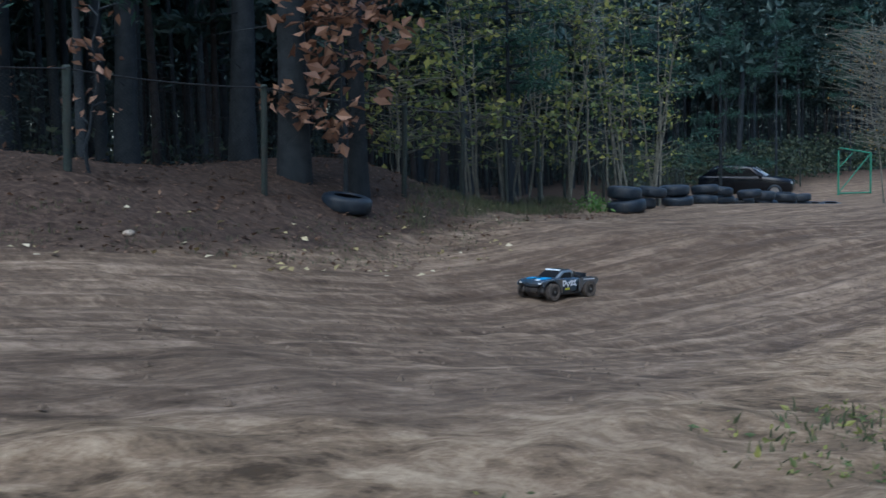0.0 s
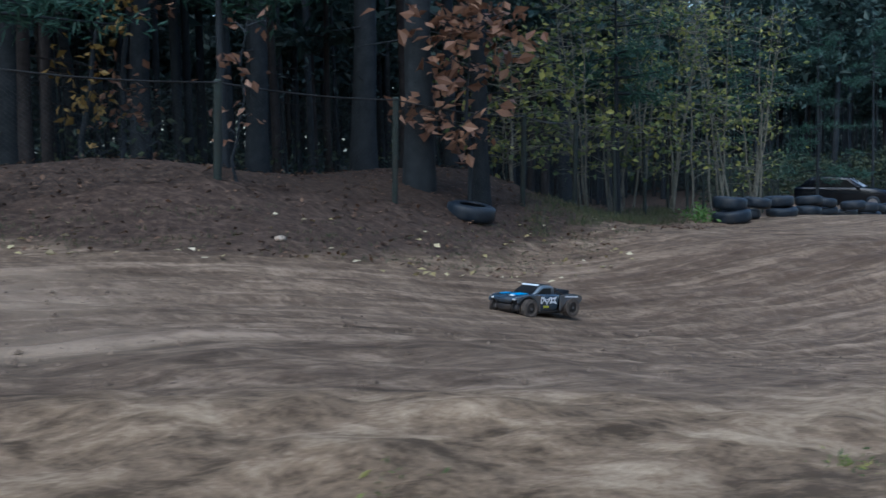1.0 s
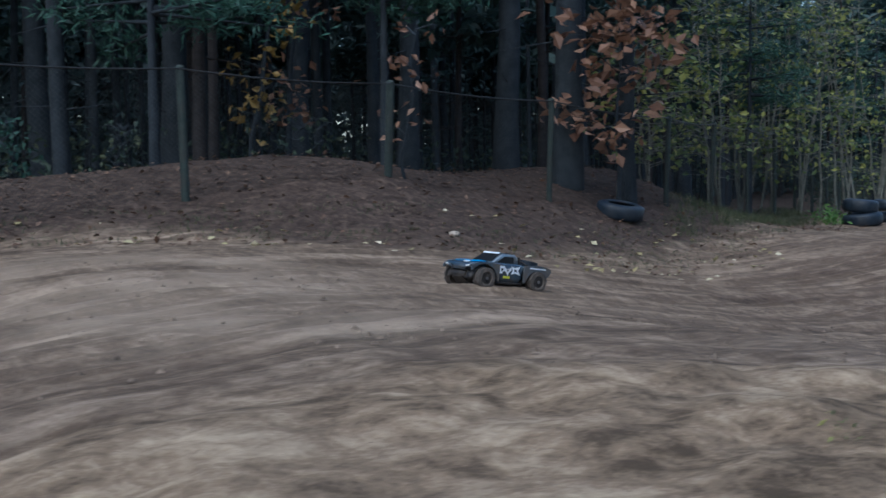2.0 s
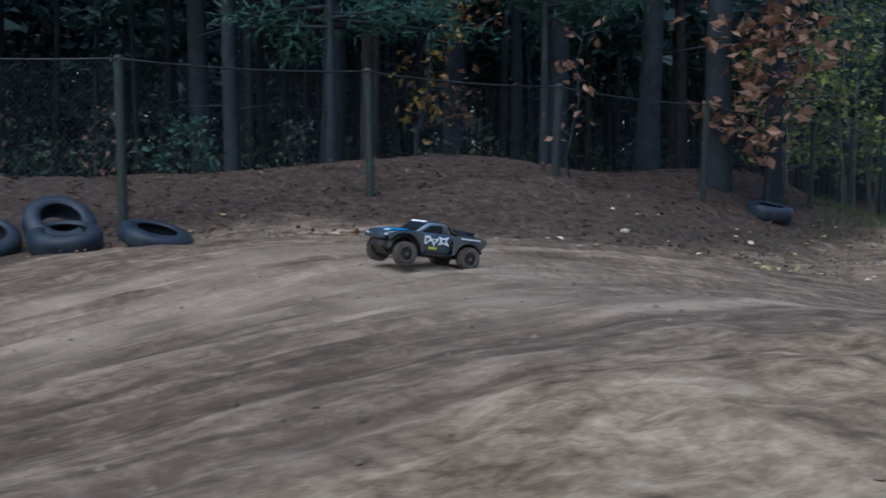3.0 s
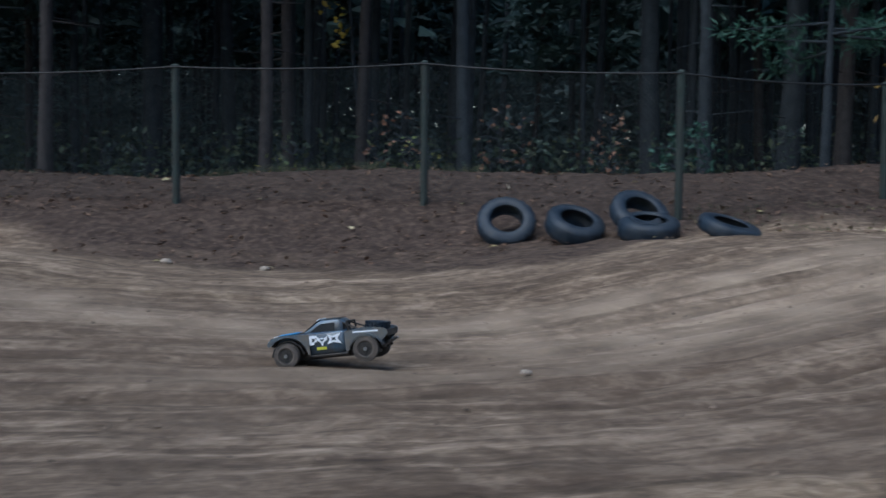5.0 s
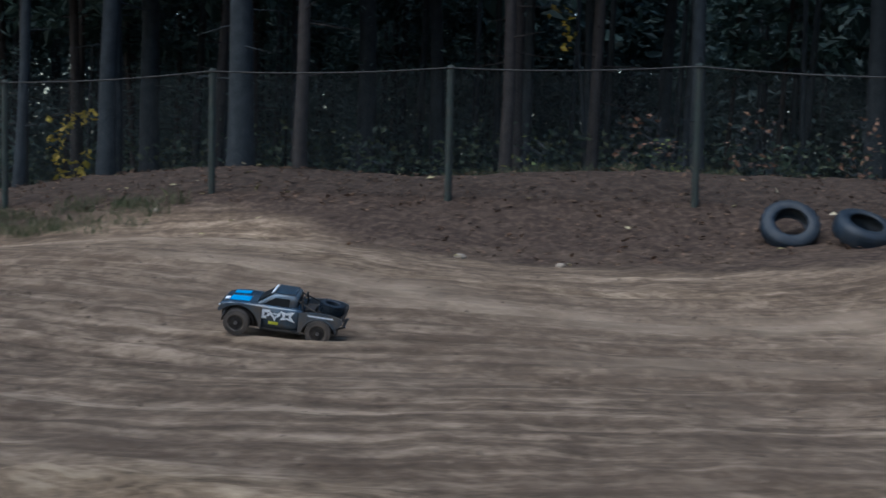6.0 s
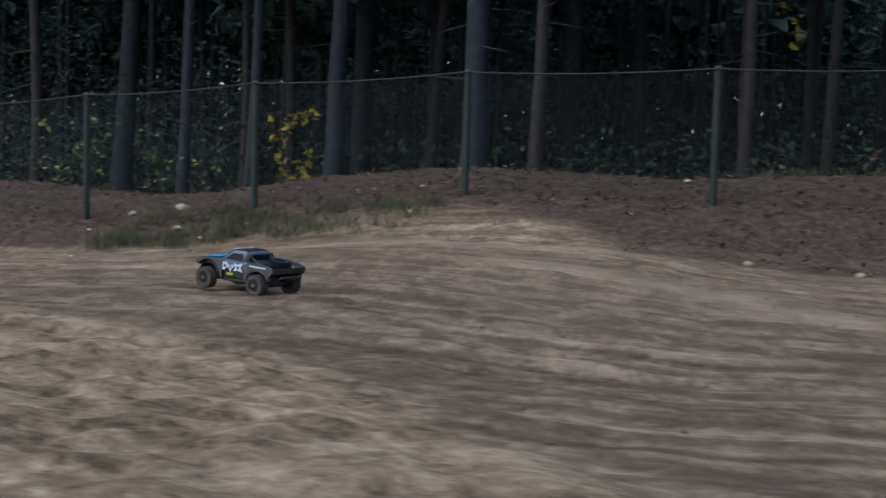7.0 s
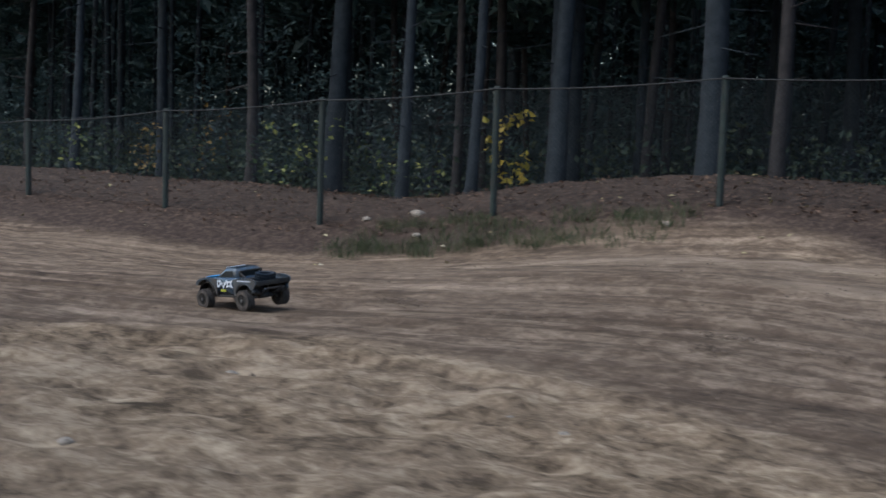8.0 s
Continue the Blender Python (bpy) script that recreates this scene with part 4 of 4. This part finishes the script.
def gate():
    g = tagged(new("gate"), "green metal gate frame standing open with crossed braces", "gate")
    corners = {"a": (-0.85, 0, 0.0), "b": (0.85, 0, 0.0), "c": (0.85, 0, 2.1), "d": (-0.85, 0, 2.25)}
    for name, p, q, r in (("upright", "a", "d", 0.05), ("upright", "b", "c", 0.05), ("rail", "d", "c", 0.04), ("rail", "a", "b", 0.04), ("brace", "a", "c", 0.03)):
        a, b = Vector(corners[p]), Vector(corners[q])
        if name != "upright":
            a, b = a + Vector((0, 0, 0.12)) + (b - a) * 0.03, b + Vector((0, 0, -0.02 if q == "c" else 0.12)) - (b - a) * 0.03
        part(name, smooth_bm(rod(bmesh.new(), a, b, r, 10)), GREEN_PAINT, g)
    part("brace", smooth_bm(rod(bmesh.new(), (-0.8, 0.0, 1.4), (-0.1, 0.0, 2.12), 0.03, 8)), GREEN_PAINT, g)
    return g


gate().matrix_basis = pose(20.4, 60.5, ground_z(20.4, 60.5), 0, 0, 8)
# ---------------------------------------------------------------- model truck
PILLAR = plain("pale_grey_blue_lexan", (0.08, 0.12, 0.165), (0.13, 0.185, 0.24), 12, 0.3, 0.1, 0.05, 90, spec=0.5, dirt=(0.1, 0.1, 0.1))
BODY = plain("dusty_grey_blue_lexan", (0.026, 0.052, 0.088), (0.056, 0.1, 0.15), 9, 0.2, 0.25, 0.05, 90, spec=0.7, dirt=(0.07, 0.076, 0.084))
FENDER = plain("dirty_grey_lexan", (0.034, 0.052, 0.072), (0.072, 0.1, 0.128), 11, 0.28, 0.05, 0.05, 90, spec=0.6, dirt=(0.1, 0.09, 0.082))
DARK = plain("black_plastic", (0.012, 0.012, 0.013), (0.03, 0.03, 0.031), 20, 0.55, 0, 0.1, 90, dirt=(0.05, 0.042, 0.035))
MUDDY = plain("muddy_black_tyre", (0.045, 0.042, 0.04), (0.085, 0.077, 0.07), 22, 0.95, 0, 0.4, 120, dirt=(0.12, 0.1, 0.085))
WHITE = plain("white_decal", (0.66, 0.72, 0.8), (0.78, 0.83, 0.9), 30, 0.45, 0, 0.0, 90)
BLUE = plain("bright_blue_decal", (0.01, 0.22, 0.55), (0.02, 0.34, 0.7), 30, 0.4, 0, 0.0, 90)
LIME = plain("yellow_green_decal", (0.4, 0.42, 0.03), (0.55, 0.55, 0.06), 30, 0.45, 0, 0.0, 90)
STEEL = plain("dull_steel", (0.12, 0.12, 0.125), (0.25, 0.25, 0.26), 30, 0.4, 0.8, 0.1, 120)
BASE, TRACK, RADIUS = 0.57, 0.40, 0.089


def slab(points, thick, up=None):
    """A thin plate through a closed row of points."""
    bm = bmesh.new()
    f = bm.faces.new([bm.verts.new(p) for p in points])
    f.normal_update()
    n = f.normal.copy()
    r = bmesh.ops.extrude_face_region(bm, geom=[f])
    for v in r["geom"]:
        if isinstance(v, bmesh.types.BMVert):
            v.co += n * thick
    return bm


def arch_bm(cx, cz, r, a0, a1, y0, y1, thick=0.007, steps=14):
    """A curved mudguard over a wheel."""
    bm = bmesh.new()
    rows = []
    for k in range(steps + 1):
        a = radians(a0 + (a1 - a0) * k / steps)
        c, s_ = math.cos(a), math.sin(a)
        rows.append([bm.verts.new((cx + rr * c, y, cz + rr * s_)) for rr, y in ((r, y0), (r, y1), (r + thick, y1 + math.copysign(0.004, y1)), (r + thick + 0.012, y0))])
    for p, q in zip(rows, rows[1:]):
        for i in range(4):
            bm.faces.new((p[i], q[i], q[(i + 1) % 4], p[(i + 1) % 4]))
    bm.faces.new(rows[0])
    bm.faces.new(list(reversed(rows[-1])))
    return smooth_bm(bm, 50)


def knobby_tyre(R, w, hole, sides=22):
    """Off-road tyre with three rows of proud blocks."""
    bm = bmesh.new()
    prof = [(hole, -0.42), (hole + 0.008, -0.5), (R - 0.02, -0.5), (R - 0.008, -0.42), (R - 0.006, 0.42), (R - 0.02, 0.5), (hole + 0.008, 0.5), (hole, 0.42)]
    n = sides * 2
    rings = [[bm.verts.new((r * math.cos(6.2832 * k / n), z * w, r * math.sin(6.2832 * k / n))) for r, z in prof] for k in range(n)]
    for k in range(n):
        p, q = rings[k], rings[(k + 1) % n]
        for i in range(len(prof)):
            bm.faces.new((p[i], q[i], q[(i + 1) % len(prof)], p[(i + 1) % len(prof)]))
    for k in range(sides):
        for j, y in enumerate((-0.36, 0.0, 0.36)):
            a = 6.2832 * (k + 0.5 * (j == 1)) / sides
            m = pose(0, 0, 0, 0, -math.degrees(a), 0) @ Matrix.Translation((R - 0.006, y * w, 0)) @ Matrix.Diagonal((0.012, w * 0.25, 0.015, 1))
            bmesh.ops.create_cube(bm, size=1, matrix=m)
    return smooth_bm(bm, 35)


WHEELS = []


def squat(bm, k=0.87):
    """Press a part of the shell down towards the sill line."""
    for v in bm.verts:
        if v.co.z > 0.1:
            v.co.z = 0.1 + (v.co.z - 0.1) * k
    return bm


def model_truck():
    t = tagged(new("model_truck"), "dusty dark radio-controlled off-road truck with white and blue decals", "model truck")
    bm = bmesh.new()
    box_bm(bm, -0.34, 0.37, -0.085, 0.085, 0.07, 0.115, 0.012)
    part("chassis", smooth_bm(bm), DARK, t)
    for x in (BASE / 2, -BASE / 2):
        for y in (-1, 1):
            part("wheel_well", arch_bm(x, RADIUS + 0.012, 0.112, 5, 175, y * 0.1, y * 0.182, 0.004), DARK, t, "black inner wheel well")
            part("well_wall", smooth_bm(box_bm(bmesh.new(), x - 0.1, x + 0.1, y * 0.095, y * 0.105, 0.1, 0.2, 0.002)), DARK, t)
    # main shell: nose, hood, doors
    shell = [(0.425, 0.09, 0.15, 0.135, 0.2, 0.236, 0.25), (0.405, 0.1, 0.172, 0.15, 0.19, 0.25, 0.266), (0.34, 0.1, 0.182, 0.155, 0.2, 0.262, 0.278), (0.24, 0.1, 0.184, 0.155, 0.2, 0.268, 0.284), (0.15, 0.1, 0.184, 0.155, 0.15, 0.27, 0.288),
             (0.125, 0.178, 0.184, 0.155, 0.102, 0.27, 0.288), (-0.11, 0.178, 0.184, 0.155, 0.102, 0.268, 0.284), (-0.155, 0.175, 0.182, 0.155, 0.12, 0.264, 0.278)]
    part("body_shell", squat(smooth_bm(loft(shell), 30)), BODY, t)
    bm = loft([(0.165, 0.148, 0.145, 0.125, 0.27, 0.282, 0.288), (0.06, 0.148, 0.138, 0.118, 0.27, 0.345, 0.366), (0.035, 0.148, 0.138, 0.12, 0.27, 0.352, 0.376), (-0.085, 0.148, 0.138, 0.12, 0.27, 0.352, 0.374), (-0.11, 0.148, 0.14, 0.122, 0.27, 0.335, 0.356)])
    part("cab", squat(smooth_bm(bm, 30)), PILLAR, t, "pale grey-blue cab frame")
    part("roof", squat(slab([(0.05, -0.112, 0.3805), (0.05, 0.112, 0.3805), (-0.09, 0.112, 0.3795), (-0.09, -0.112, 0.3795)], 0.004)), BODY, t, "dark roof skin")
    part("rear_opening_shade", squat(slab([(-0.1135, 0.11, 0.28), (-0.1135, -0.11, 0.28), (-0.1135, -0.108, 0.342), (-0.1135, 0.108, 0.342)], 0.004)), SMOKE_SHADE, t, "opening behind the cab, its inner shade painted on a dark plate")
    part("windscreen", squat(slab([(0.164, -0.122, 0.294), (0.164, 0.122, 0.294), (0.068, 0.105, 0.37), (0.068, -0.105, 0.37)], 0.004)), SMOKE_SHADE, t, "windscreen opening, its inner shade painted on a dark plate")
    part("visor", squat(slab([(0.075, -0.108, 0.372), (0.075, 0.108, 0.372), (0.058, 0.106, 0.384), (0.058, -0.106, 0.384)], 0.004)), WHITE, t, "white sun visor strip")
    for side in (-1, 1):
        y = side
        pts = [(0.122, y * 0.149, 0.288), (-0.06, y * 0.151, 0.288), (-0.062, y * 0.1425, 0.349), (0.04, y * 0.1425, 0.349)]
        part("side_window", squat(slab(pts if y > 0 else pts[::-1], -0.005)), SMOKE_SHADE, t, "open side window, its inner shade painted on a dark plate")
        arc = [(BASE / 2 + 0.15 * math.cos(radians(a)), 0.1 + 0.166 * math.sin(radians(a))) for a in range(38, 175, 8)]
        row = [(0.12, 0.105), (0.12, 0.274), (0.2, 0.28), (0.29, 0.282), (0.37, 0.27), (0.41, 0.25), (0.425, 0.225), (0.422, 0.2)] + arc
        row = [(x, y * 0.183, z) for x, z in row]
        part("front_fender", squat(slab(row if y > 0 else row[::-1], 0.012)), FENDER, t, "dusty grey front fender cut high over the wheel")
        part("arch_lip", arch_bm(BASE / 2, 0.1, 0.138, 38, 170, y * 0.12, y * 0.184, 0.004), DARK, t)
        part("arch_lip", arch_bm(-BASE / 2, RADIUS + 0.012, 0.118, 16, 165, y * 0.18, y * 0.208, 0.005), FENDER, t)
        # bedside panel with cut-out above the wheel
        pr = [(-0.14, 0.272), (-0.22, 0.284), (-0.3, 0.29), (-0.39, 0.28), (-0.438, 0.262), (-0.446, 0.228), (-0.425, 0.2)] + [(-BASE / 2 + 0.118 * math.cos(radians(a)), RADIUS + 0.012 + 0.118 * math.sin(radians(a))) for a in range(150, 19, -13)] + [(-0.16, 0.115), (-0.14, 0.108)]
        row = [(x, y * 0.192, z) for x, z in pr]
        part("bed_side", squat(slab(row if y < 0 else row[::-1], 0.012)), FENDER, t, "dusty grey bed side over the rear wheel")
        lab = [(-0.2, y * 0.2065, 0.266), (-0.38, y * 0.2065, 0.262), (-0.38, y * 0.2065, 0.25), (-0.2, y * 0.2065, 0.254)]
        part("stripe", squat(slab(lab if y < 0 else lab[::-1], 0.002)), WHITE, t, "pale lettering bar")
        # door emblem as plain angular white shapes with dark cores
        shapes = [[(0.128, 0.262), (0.062, 0.26), (0.066, 0.24), (0.08, 0.236), (0.062, 0.226), (0.066, 0.208), (0.086, 0.206), (0.084, 0.188), (0.126, 0.184), (0.118, 0.222)],
                  [(0.068, 0.252), (0.046, 0.236), (0.01, 0.236), (-0.012, 0.252), (-0.01, 0.22), (0.016, 0.2), (0.028, 0.168), (0.04, 0.2), (0.064, 0.22)],
                  [(-0.01, 0.262), (-0.048, 0.248), (-0.108, 0.264), (-0.084, 0.224), (-0.112, 0.18), (-0.056, 0.196), (-0.008, 0.184), (-0.028, 0.222)]]
        for sh in shapes:
            cx, cz = sum(p[0] for p in sh) / len(sh), sum(p[1] for p in sh) / len(sh)
            for name, k, out, mat in (("emblem", 1.0, 0.1865, WHITE), ("emblem_core", 0.36, 0.1885, BODY)):
                row = [(cx + (x - cx) * k, y * out, cz + (z - cz) * k) for x, z in sh]
                part(name, squat(slab(row if y < 0 else row[::-1], 0.002)), mat, t)
        row = [(0.07, y * 0.1835, 0.165), (0.0, y * 0.1835, 0.165), (0.0, y * 0.1835, 0.142), (0.07, y * 0.1835, 0.142)]
        part("plate", squat(slab(row if y < 0 else row[::-1], 0.004)), LIME, t, "yellow-green sticker")
        bm = bmesh.new()
        box_bm(bm, 0.398, 0.43, y * 0.12, y * 0.158, 0.21, 0.228, 0.006)
        part("headlight", bm, LAMP_GLASS, t, "pale headlight sticker")
        part("nerf_bar", smooth_bm(rod(bmesh.new(), (0.13, y * 0.16, 0.095), (-0.15, y * 0.16, 0.095), 0.012, 8)), DARK, t)
        for sx in (1, -1):
            x = sx * BASE / 2
            part("suspension_arm", smooth_bm(rod(bmesh.new(), (x - 0.03, y * 0.07, 0.088), (x, y * 0.165, 0.085), 0.009, 8)), STEEL, t)
            part("suspension_arm", smooth_bm(rod(bmesh.new(), (x + 0.03, y * 0.07, 0.092), (x, y * 0.165, 0.09), 0.009, 8)), STEEL, t)
            part("shock", smooth_bm(rod(bmesh.new(), (x - sx * 0.035, y * 0.13, 0.092), (x - sx * 0.035, y * 0.085, 0.2), 0.014, 10)), STEEL, t, "coil-over shock absorber")
            wheel = part("wheel", smooth_bm(disc_bm(0.013, 0.088, 12)), STEEL, t, "steel wheel hub")
            rim = disc_bm(0.052, 0.066, 20)
            for k in range(6):
                a = 6.2832 * k / 6
                bmesh.ops.create_cube(rim, size=1, matrix=pose(0, 0, 0, 0, -math.degrees(a), 0) @ Matrix.Translation((0.03, y * 0.034, 0)) @ Matrix.Diagonal((0.034, 0.008, 0.009, 1)))
            part("rim", smooth_bm(rim), DARK, wheel, "black dished rim")
            part("tyre", knobby_tyre(RADIUS, 0.082, 0.05), MUDDY, wheel, "mud-caked knobby tyre")
            WHEELS.append((wheel, x, y * TRACK / 2))
    # hood stickers
    part("hood_panel", squat(slab([(0.36, 0.02, 0.2835), (0.36, 0.125, 0.2805), (0.22, 0.13, 0.2905), (0.22, 0.02, 0.2935)], 0.004)), BLUE, t, "bright blue hood sticker")
    part("hood_panel", squat(slab([(0.36, -0.125, 0.2805), (0.36, -0.05, 0.283), (0.25, -0.05, 0.2915), (0.25, -0.13, 0.289)], 0.004)), BLUE, t, "bright blue hood sticker")
    part("hood_mark", squat(slab([(0.40, 0.045, 0.2735), (0.40, 0.1, 0.271), (0.368, 0.105, 0.2785), (0.368, 0.045, 0.2815)], 0.003)), WHITE, t, "white hood sticker")
    bm = bmesh.new()
    box_bm(bm, 0.375, 0.418, -0.1, 0.1, 0.125, 0.172, 0.012)
    part("front_bumper", smooth_bm(bm), DARK, t)
    part("skid_plate", slab([(0.41, -0.07, 0.128), (0.35, -0.085, 0.072), (0.35, 0.085, 0.072), (0.41, 0.07, 0.128)], 0.008), DARK, t)
    bm = bmesh.new()
    box_bm(bm, -0.42, -0.155, -0.188, 0.188, 0.2, 0.215, 0.004)
    part("bed_floor", bm, DARK, t)
    bm = bmesh.new()
    box_bm(bm, -0.455, -0.435, -0.09, 0.09, 0.15, 0.17, 0.008)
    part("rear_bumper", smooth_bm(bm), DARK, t)
    bm = bmesh.new()
    box_bm(bm, -0.44, -0.428, -0.188, 0.188, 0.19, 0.234, 0.005)
    part("tailgate", smooth_bm(bm), DARK, t)
    for y in (-0.12, 0.12):
        part("cage_bar", smooth_bm(rod(bmesh.new(), (-0.105, y * 0.9, 0.312), (-0.27, y * 1.2, 0.24), 0.006, 8)), DARK, t)
        part("cage_bar", smooth_bm(rod(bmesh.new(), (-0.145, y, 0.312), (-0.16, y, 0.21), 0.007, 8)), DARK, t)
        part("bumper_stay", smooth_bm(rod(bmesh.new(), (-0.33, y * 0.6, 0.1), (-0.46, y * 0.9, 0.165), 0.008, 8)), STEEL, t)
    part("cage_bar", smooth_bm(rod(bmesh.new(), (-0.145, -0.12, 0.315), (-0.145, 0.12, 0.315), 0.007, 8)), DARK, t)
    part("spare_rack", smooth_bm(box_bm(bmesh.new(), -0.4, -0.29, -0.05, 0.05, 0.213, 0.235, 0.006)), DARK, t)
    sp = knobby_tyre(0.092, 0.066, 0.05, 20)
    bmesh.ops.transform(sp, verts=sp.verts, matrix=pose(-0.34, 0, 0.262, 82, 0, 90))
    part("spare_tyre", sp, RUBBER, t, "spare tyre strapped in the bed")
    part("engine", smooth_bm(box_bm(bmesh.new(), -0.235, -0.16, -0.08, 0.08, 0.21, 0.25, 0.012)), DARK, t)
    for x in (BASE / 2, -BASE / 2):
        part("axle", smooth_bm(rod(bmesh.new(), (x, -0.165, 0.089), (x, 0.165, 0.089), 0.01, 8)), STEEL, t)
        part("gear_case", smooth_bm(box_bm(bmesh.new(), x - 0.045, x + 0.045, -0.045, 0.045, 0.07, 0.15, 0.015)), DARK, t)
    return t


THROWN = []


def thrown_soil(seed, rows, spread, n):
    """A handful of loose soil that lies on the lane until the wheels throw it up."""
    rng = np.random.RandomState(seed)
    c = rng.normal(size=(n, 3)) * np.array(spread)
    r = 0.004 + 0.009 * rng.uniform(0, 1, n) ** 2
    base = np.array([(1, 0, 0), (0, 1, 0), (-1, 0, 0), (0, -1, 0), (0, 0, 0.8), (0, 0, -0.8)])
    v = (base[None] * rng.uniform(0.6, 1.3, (n, 6, 1)) * r[:, None, None] + c[:, None]).reshape(-1, 3)
    f = []
    for i in range(n):
        for k in range(4):
            f += [(6 * i + k, 6 * i + (k + 1) % 4, 6 * i + 4), (6 * i + (k + 1) % 4, 6 * i + k, 6 * i + 5)]
    ob = tagged(new("thrown_soil", mesh_of("thrown_soil", v, f, CLOD)), "dark loose soil thrown up behind the truck's wheels", "soil", "thrown soil", kind="stuff")
    THROWN.append((ob, rows))


def toss(t0, x, y, dx, dy, up, air):
    """Rest, flight and rest again: start time and place, drift, height and time in the air."""
    a, b = ground_z(x, y) + 0.012, ground_z(x + dx, y + dy) + 0.012
    rows = [(0.0, x, y, a), (t0, x, y, a)]
    for k in range(1, 6):
        q = k / 5
        rows.append((t0 + air * q, x + dx * q, y + dy * q, a + (b - a) * q + up * 4 * q * (1 - q)))
    if rows[-1][0] < 8.0:
        rows.append((8.0, *rows[-1][1:]))
    return rows


for k, (t0, x, y, dx, dy, up, air) in enumerate([(6.6, -13.62, -0.05, -0.1, -0.05, 0.1, 0.6), (6.85, -14.45, 0.05, -0.1, -0.05, 0.06, 0.5), (6.85, -14.3, -0.4, -0.05, -0.1, 0.05, 0.5), (7.35, -16.35, -0.35, -0.1, -0.1, 0.08, 0.5), (7.4, -16.0, -0.42, -0.1, -0.06, 0.05, 0.5), (7.75, -17.4, -0.5, -0.1, -0.1, 0.08, 0.5)]):
    thrown_soil(60 + k, toss(t0, x, y, dx, dy, up, air), (0.13, 0.06, 0.012 if k in (1, 2) else 0.02), 240)

truck = model_truck()

# time, place and turn of the wheels' plane, and how far the body sinks on its springs
DRIVE = [
    (0, 1.22, 13.144, -1.14, 0.1, -2, 222.1, 0.04),
    (0.5, 0.355, 12.038, -1.1, -1.5, -4.2, 222.9, 0.045),
    (1, -0.55, 10.968, -0.96, -0.5, -4.4, 225.5, 0.045),
    (1.75, -2.03, 9.53, -0.615, 0, -6.5, 225.5, 0.04),
    (2.5, -3.499, 8.115, -0.4, 0.3, -8.8, 224, 0.03),
    (3, -4.573, 6.964, -0.238, -0.5, -7, 224.5, 0),
    (3.5, -5.487, 5.425, -0.168, 6.9, 4.2, 221.3, -0.01),
    (4, -6.622, 4.381, -0.313, 19.9, 13.6, 210.1, -0.03),
    (4.5, -7.81, 3.242, -0.68, 21, 23, 194.6, -0.01),
    (4.75, -8.45, 2.75, -0.81, 13, 20, 194, 0),
    (5.1, -9.4, 2.1, -0.895, 3, 4, 200, 0.04),
    (5.5, -10.45, 1.25, -0.865, -4, -1, 208, 0.045),
    (6, -11.847, 0.301, -0.79, -8, -5.6, 210.1, 0.04),
    (6.5, -13.75, 0.07, -0.735, -4, -6.5, 194.5, 0.045),
    (7, -15.596, -0.264, -0.765, 0.3, -1.5, 182.5, 0),
    (7.5, -17.15, -0.78, -0.8, -10.5, 3, 181, -0.03),
    (8, -18.681, -1.393, -0.945, -3, 5.8, 181, -0.02),
]


def motions():
    walk(truck, [(t, pose(x, y, z - sink, rx, ry, rz)) for t, x, y, z, rx, ry, rz, sink in DRIVE])
    for ob, rows in THROWN:
        walk(ob, [(t, pose(x, y, z)) for t, x, y, z in rows])
    gone, rolled = [0.0], 0.0
    for a, b in zip(DRIVE, DRIVE[1:]):
        rolled += math.dist(a[1:4], b[1:4])
        gone.append(rolled)
    for wheel, x, y in WHEELS:
        rows = []
        for k in range(frame(8.0)):
            s = float(np.interp(k / FPS, [r[0] for r in DRIVE], gone))
            sink = float(np.interp(k / FPS, [r[0] for r in DRIVE], [r[7] for r in DRIVE]))
            rows.append((k / FPS, pose(x, y, RADIUS + sink, 0, math.degrees(s / RADIUS) % 360, 0)))
        walk(wheel, rows)


motions()
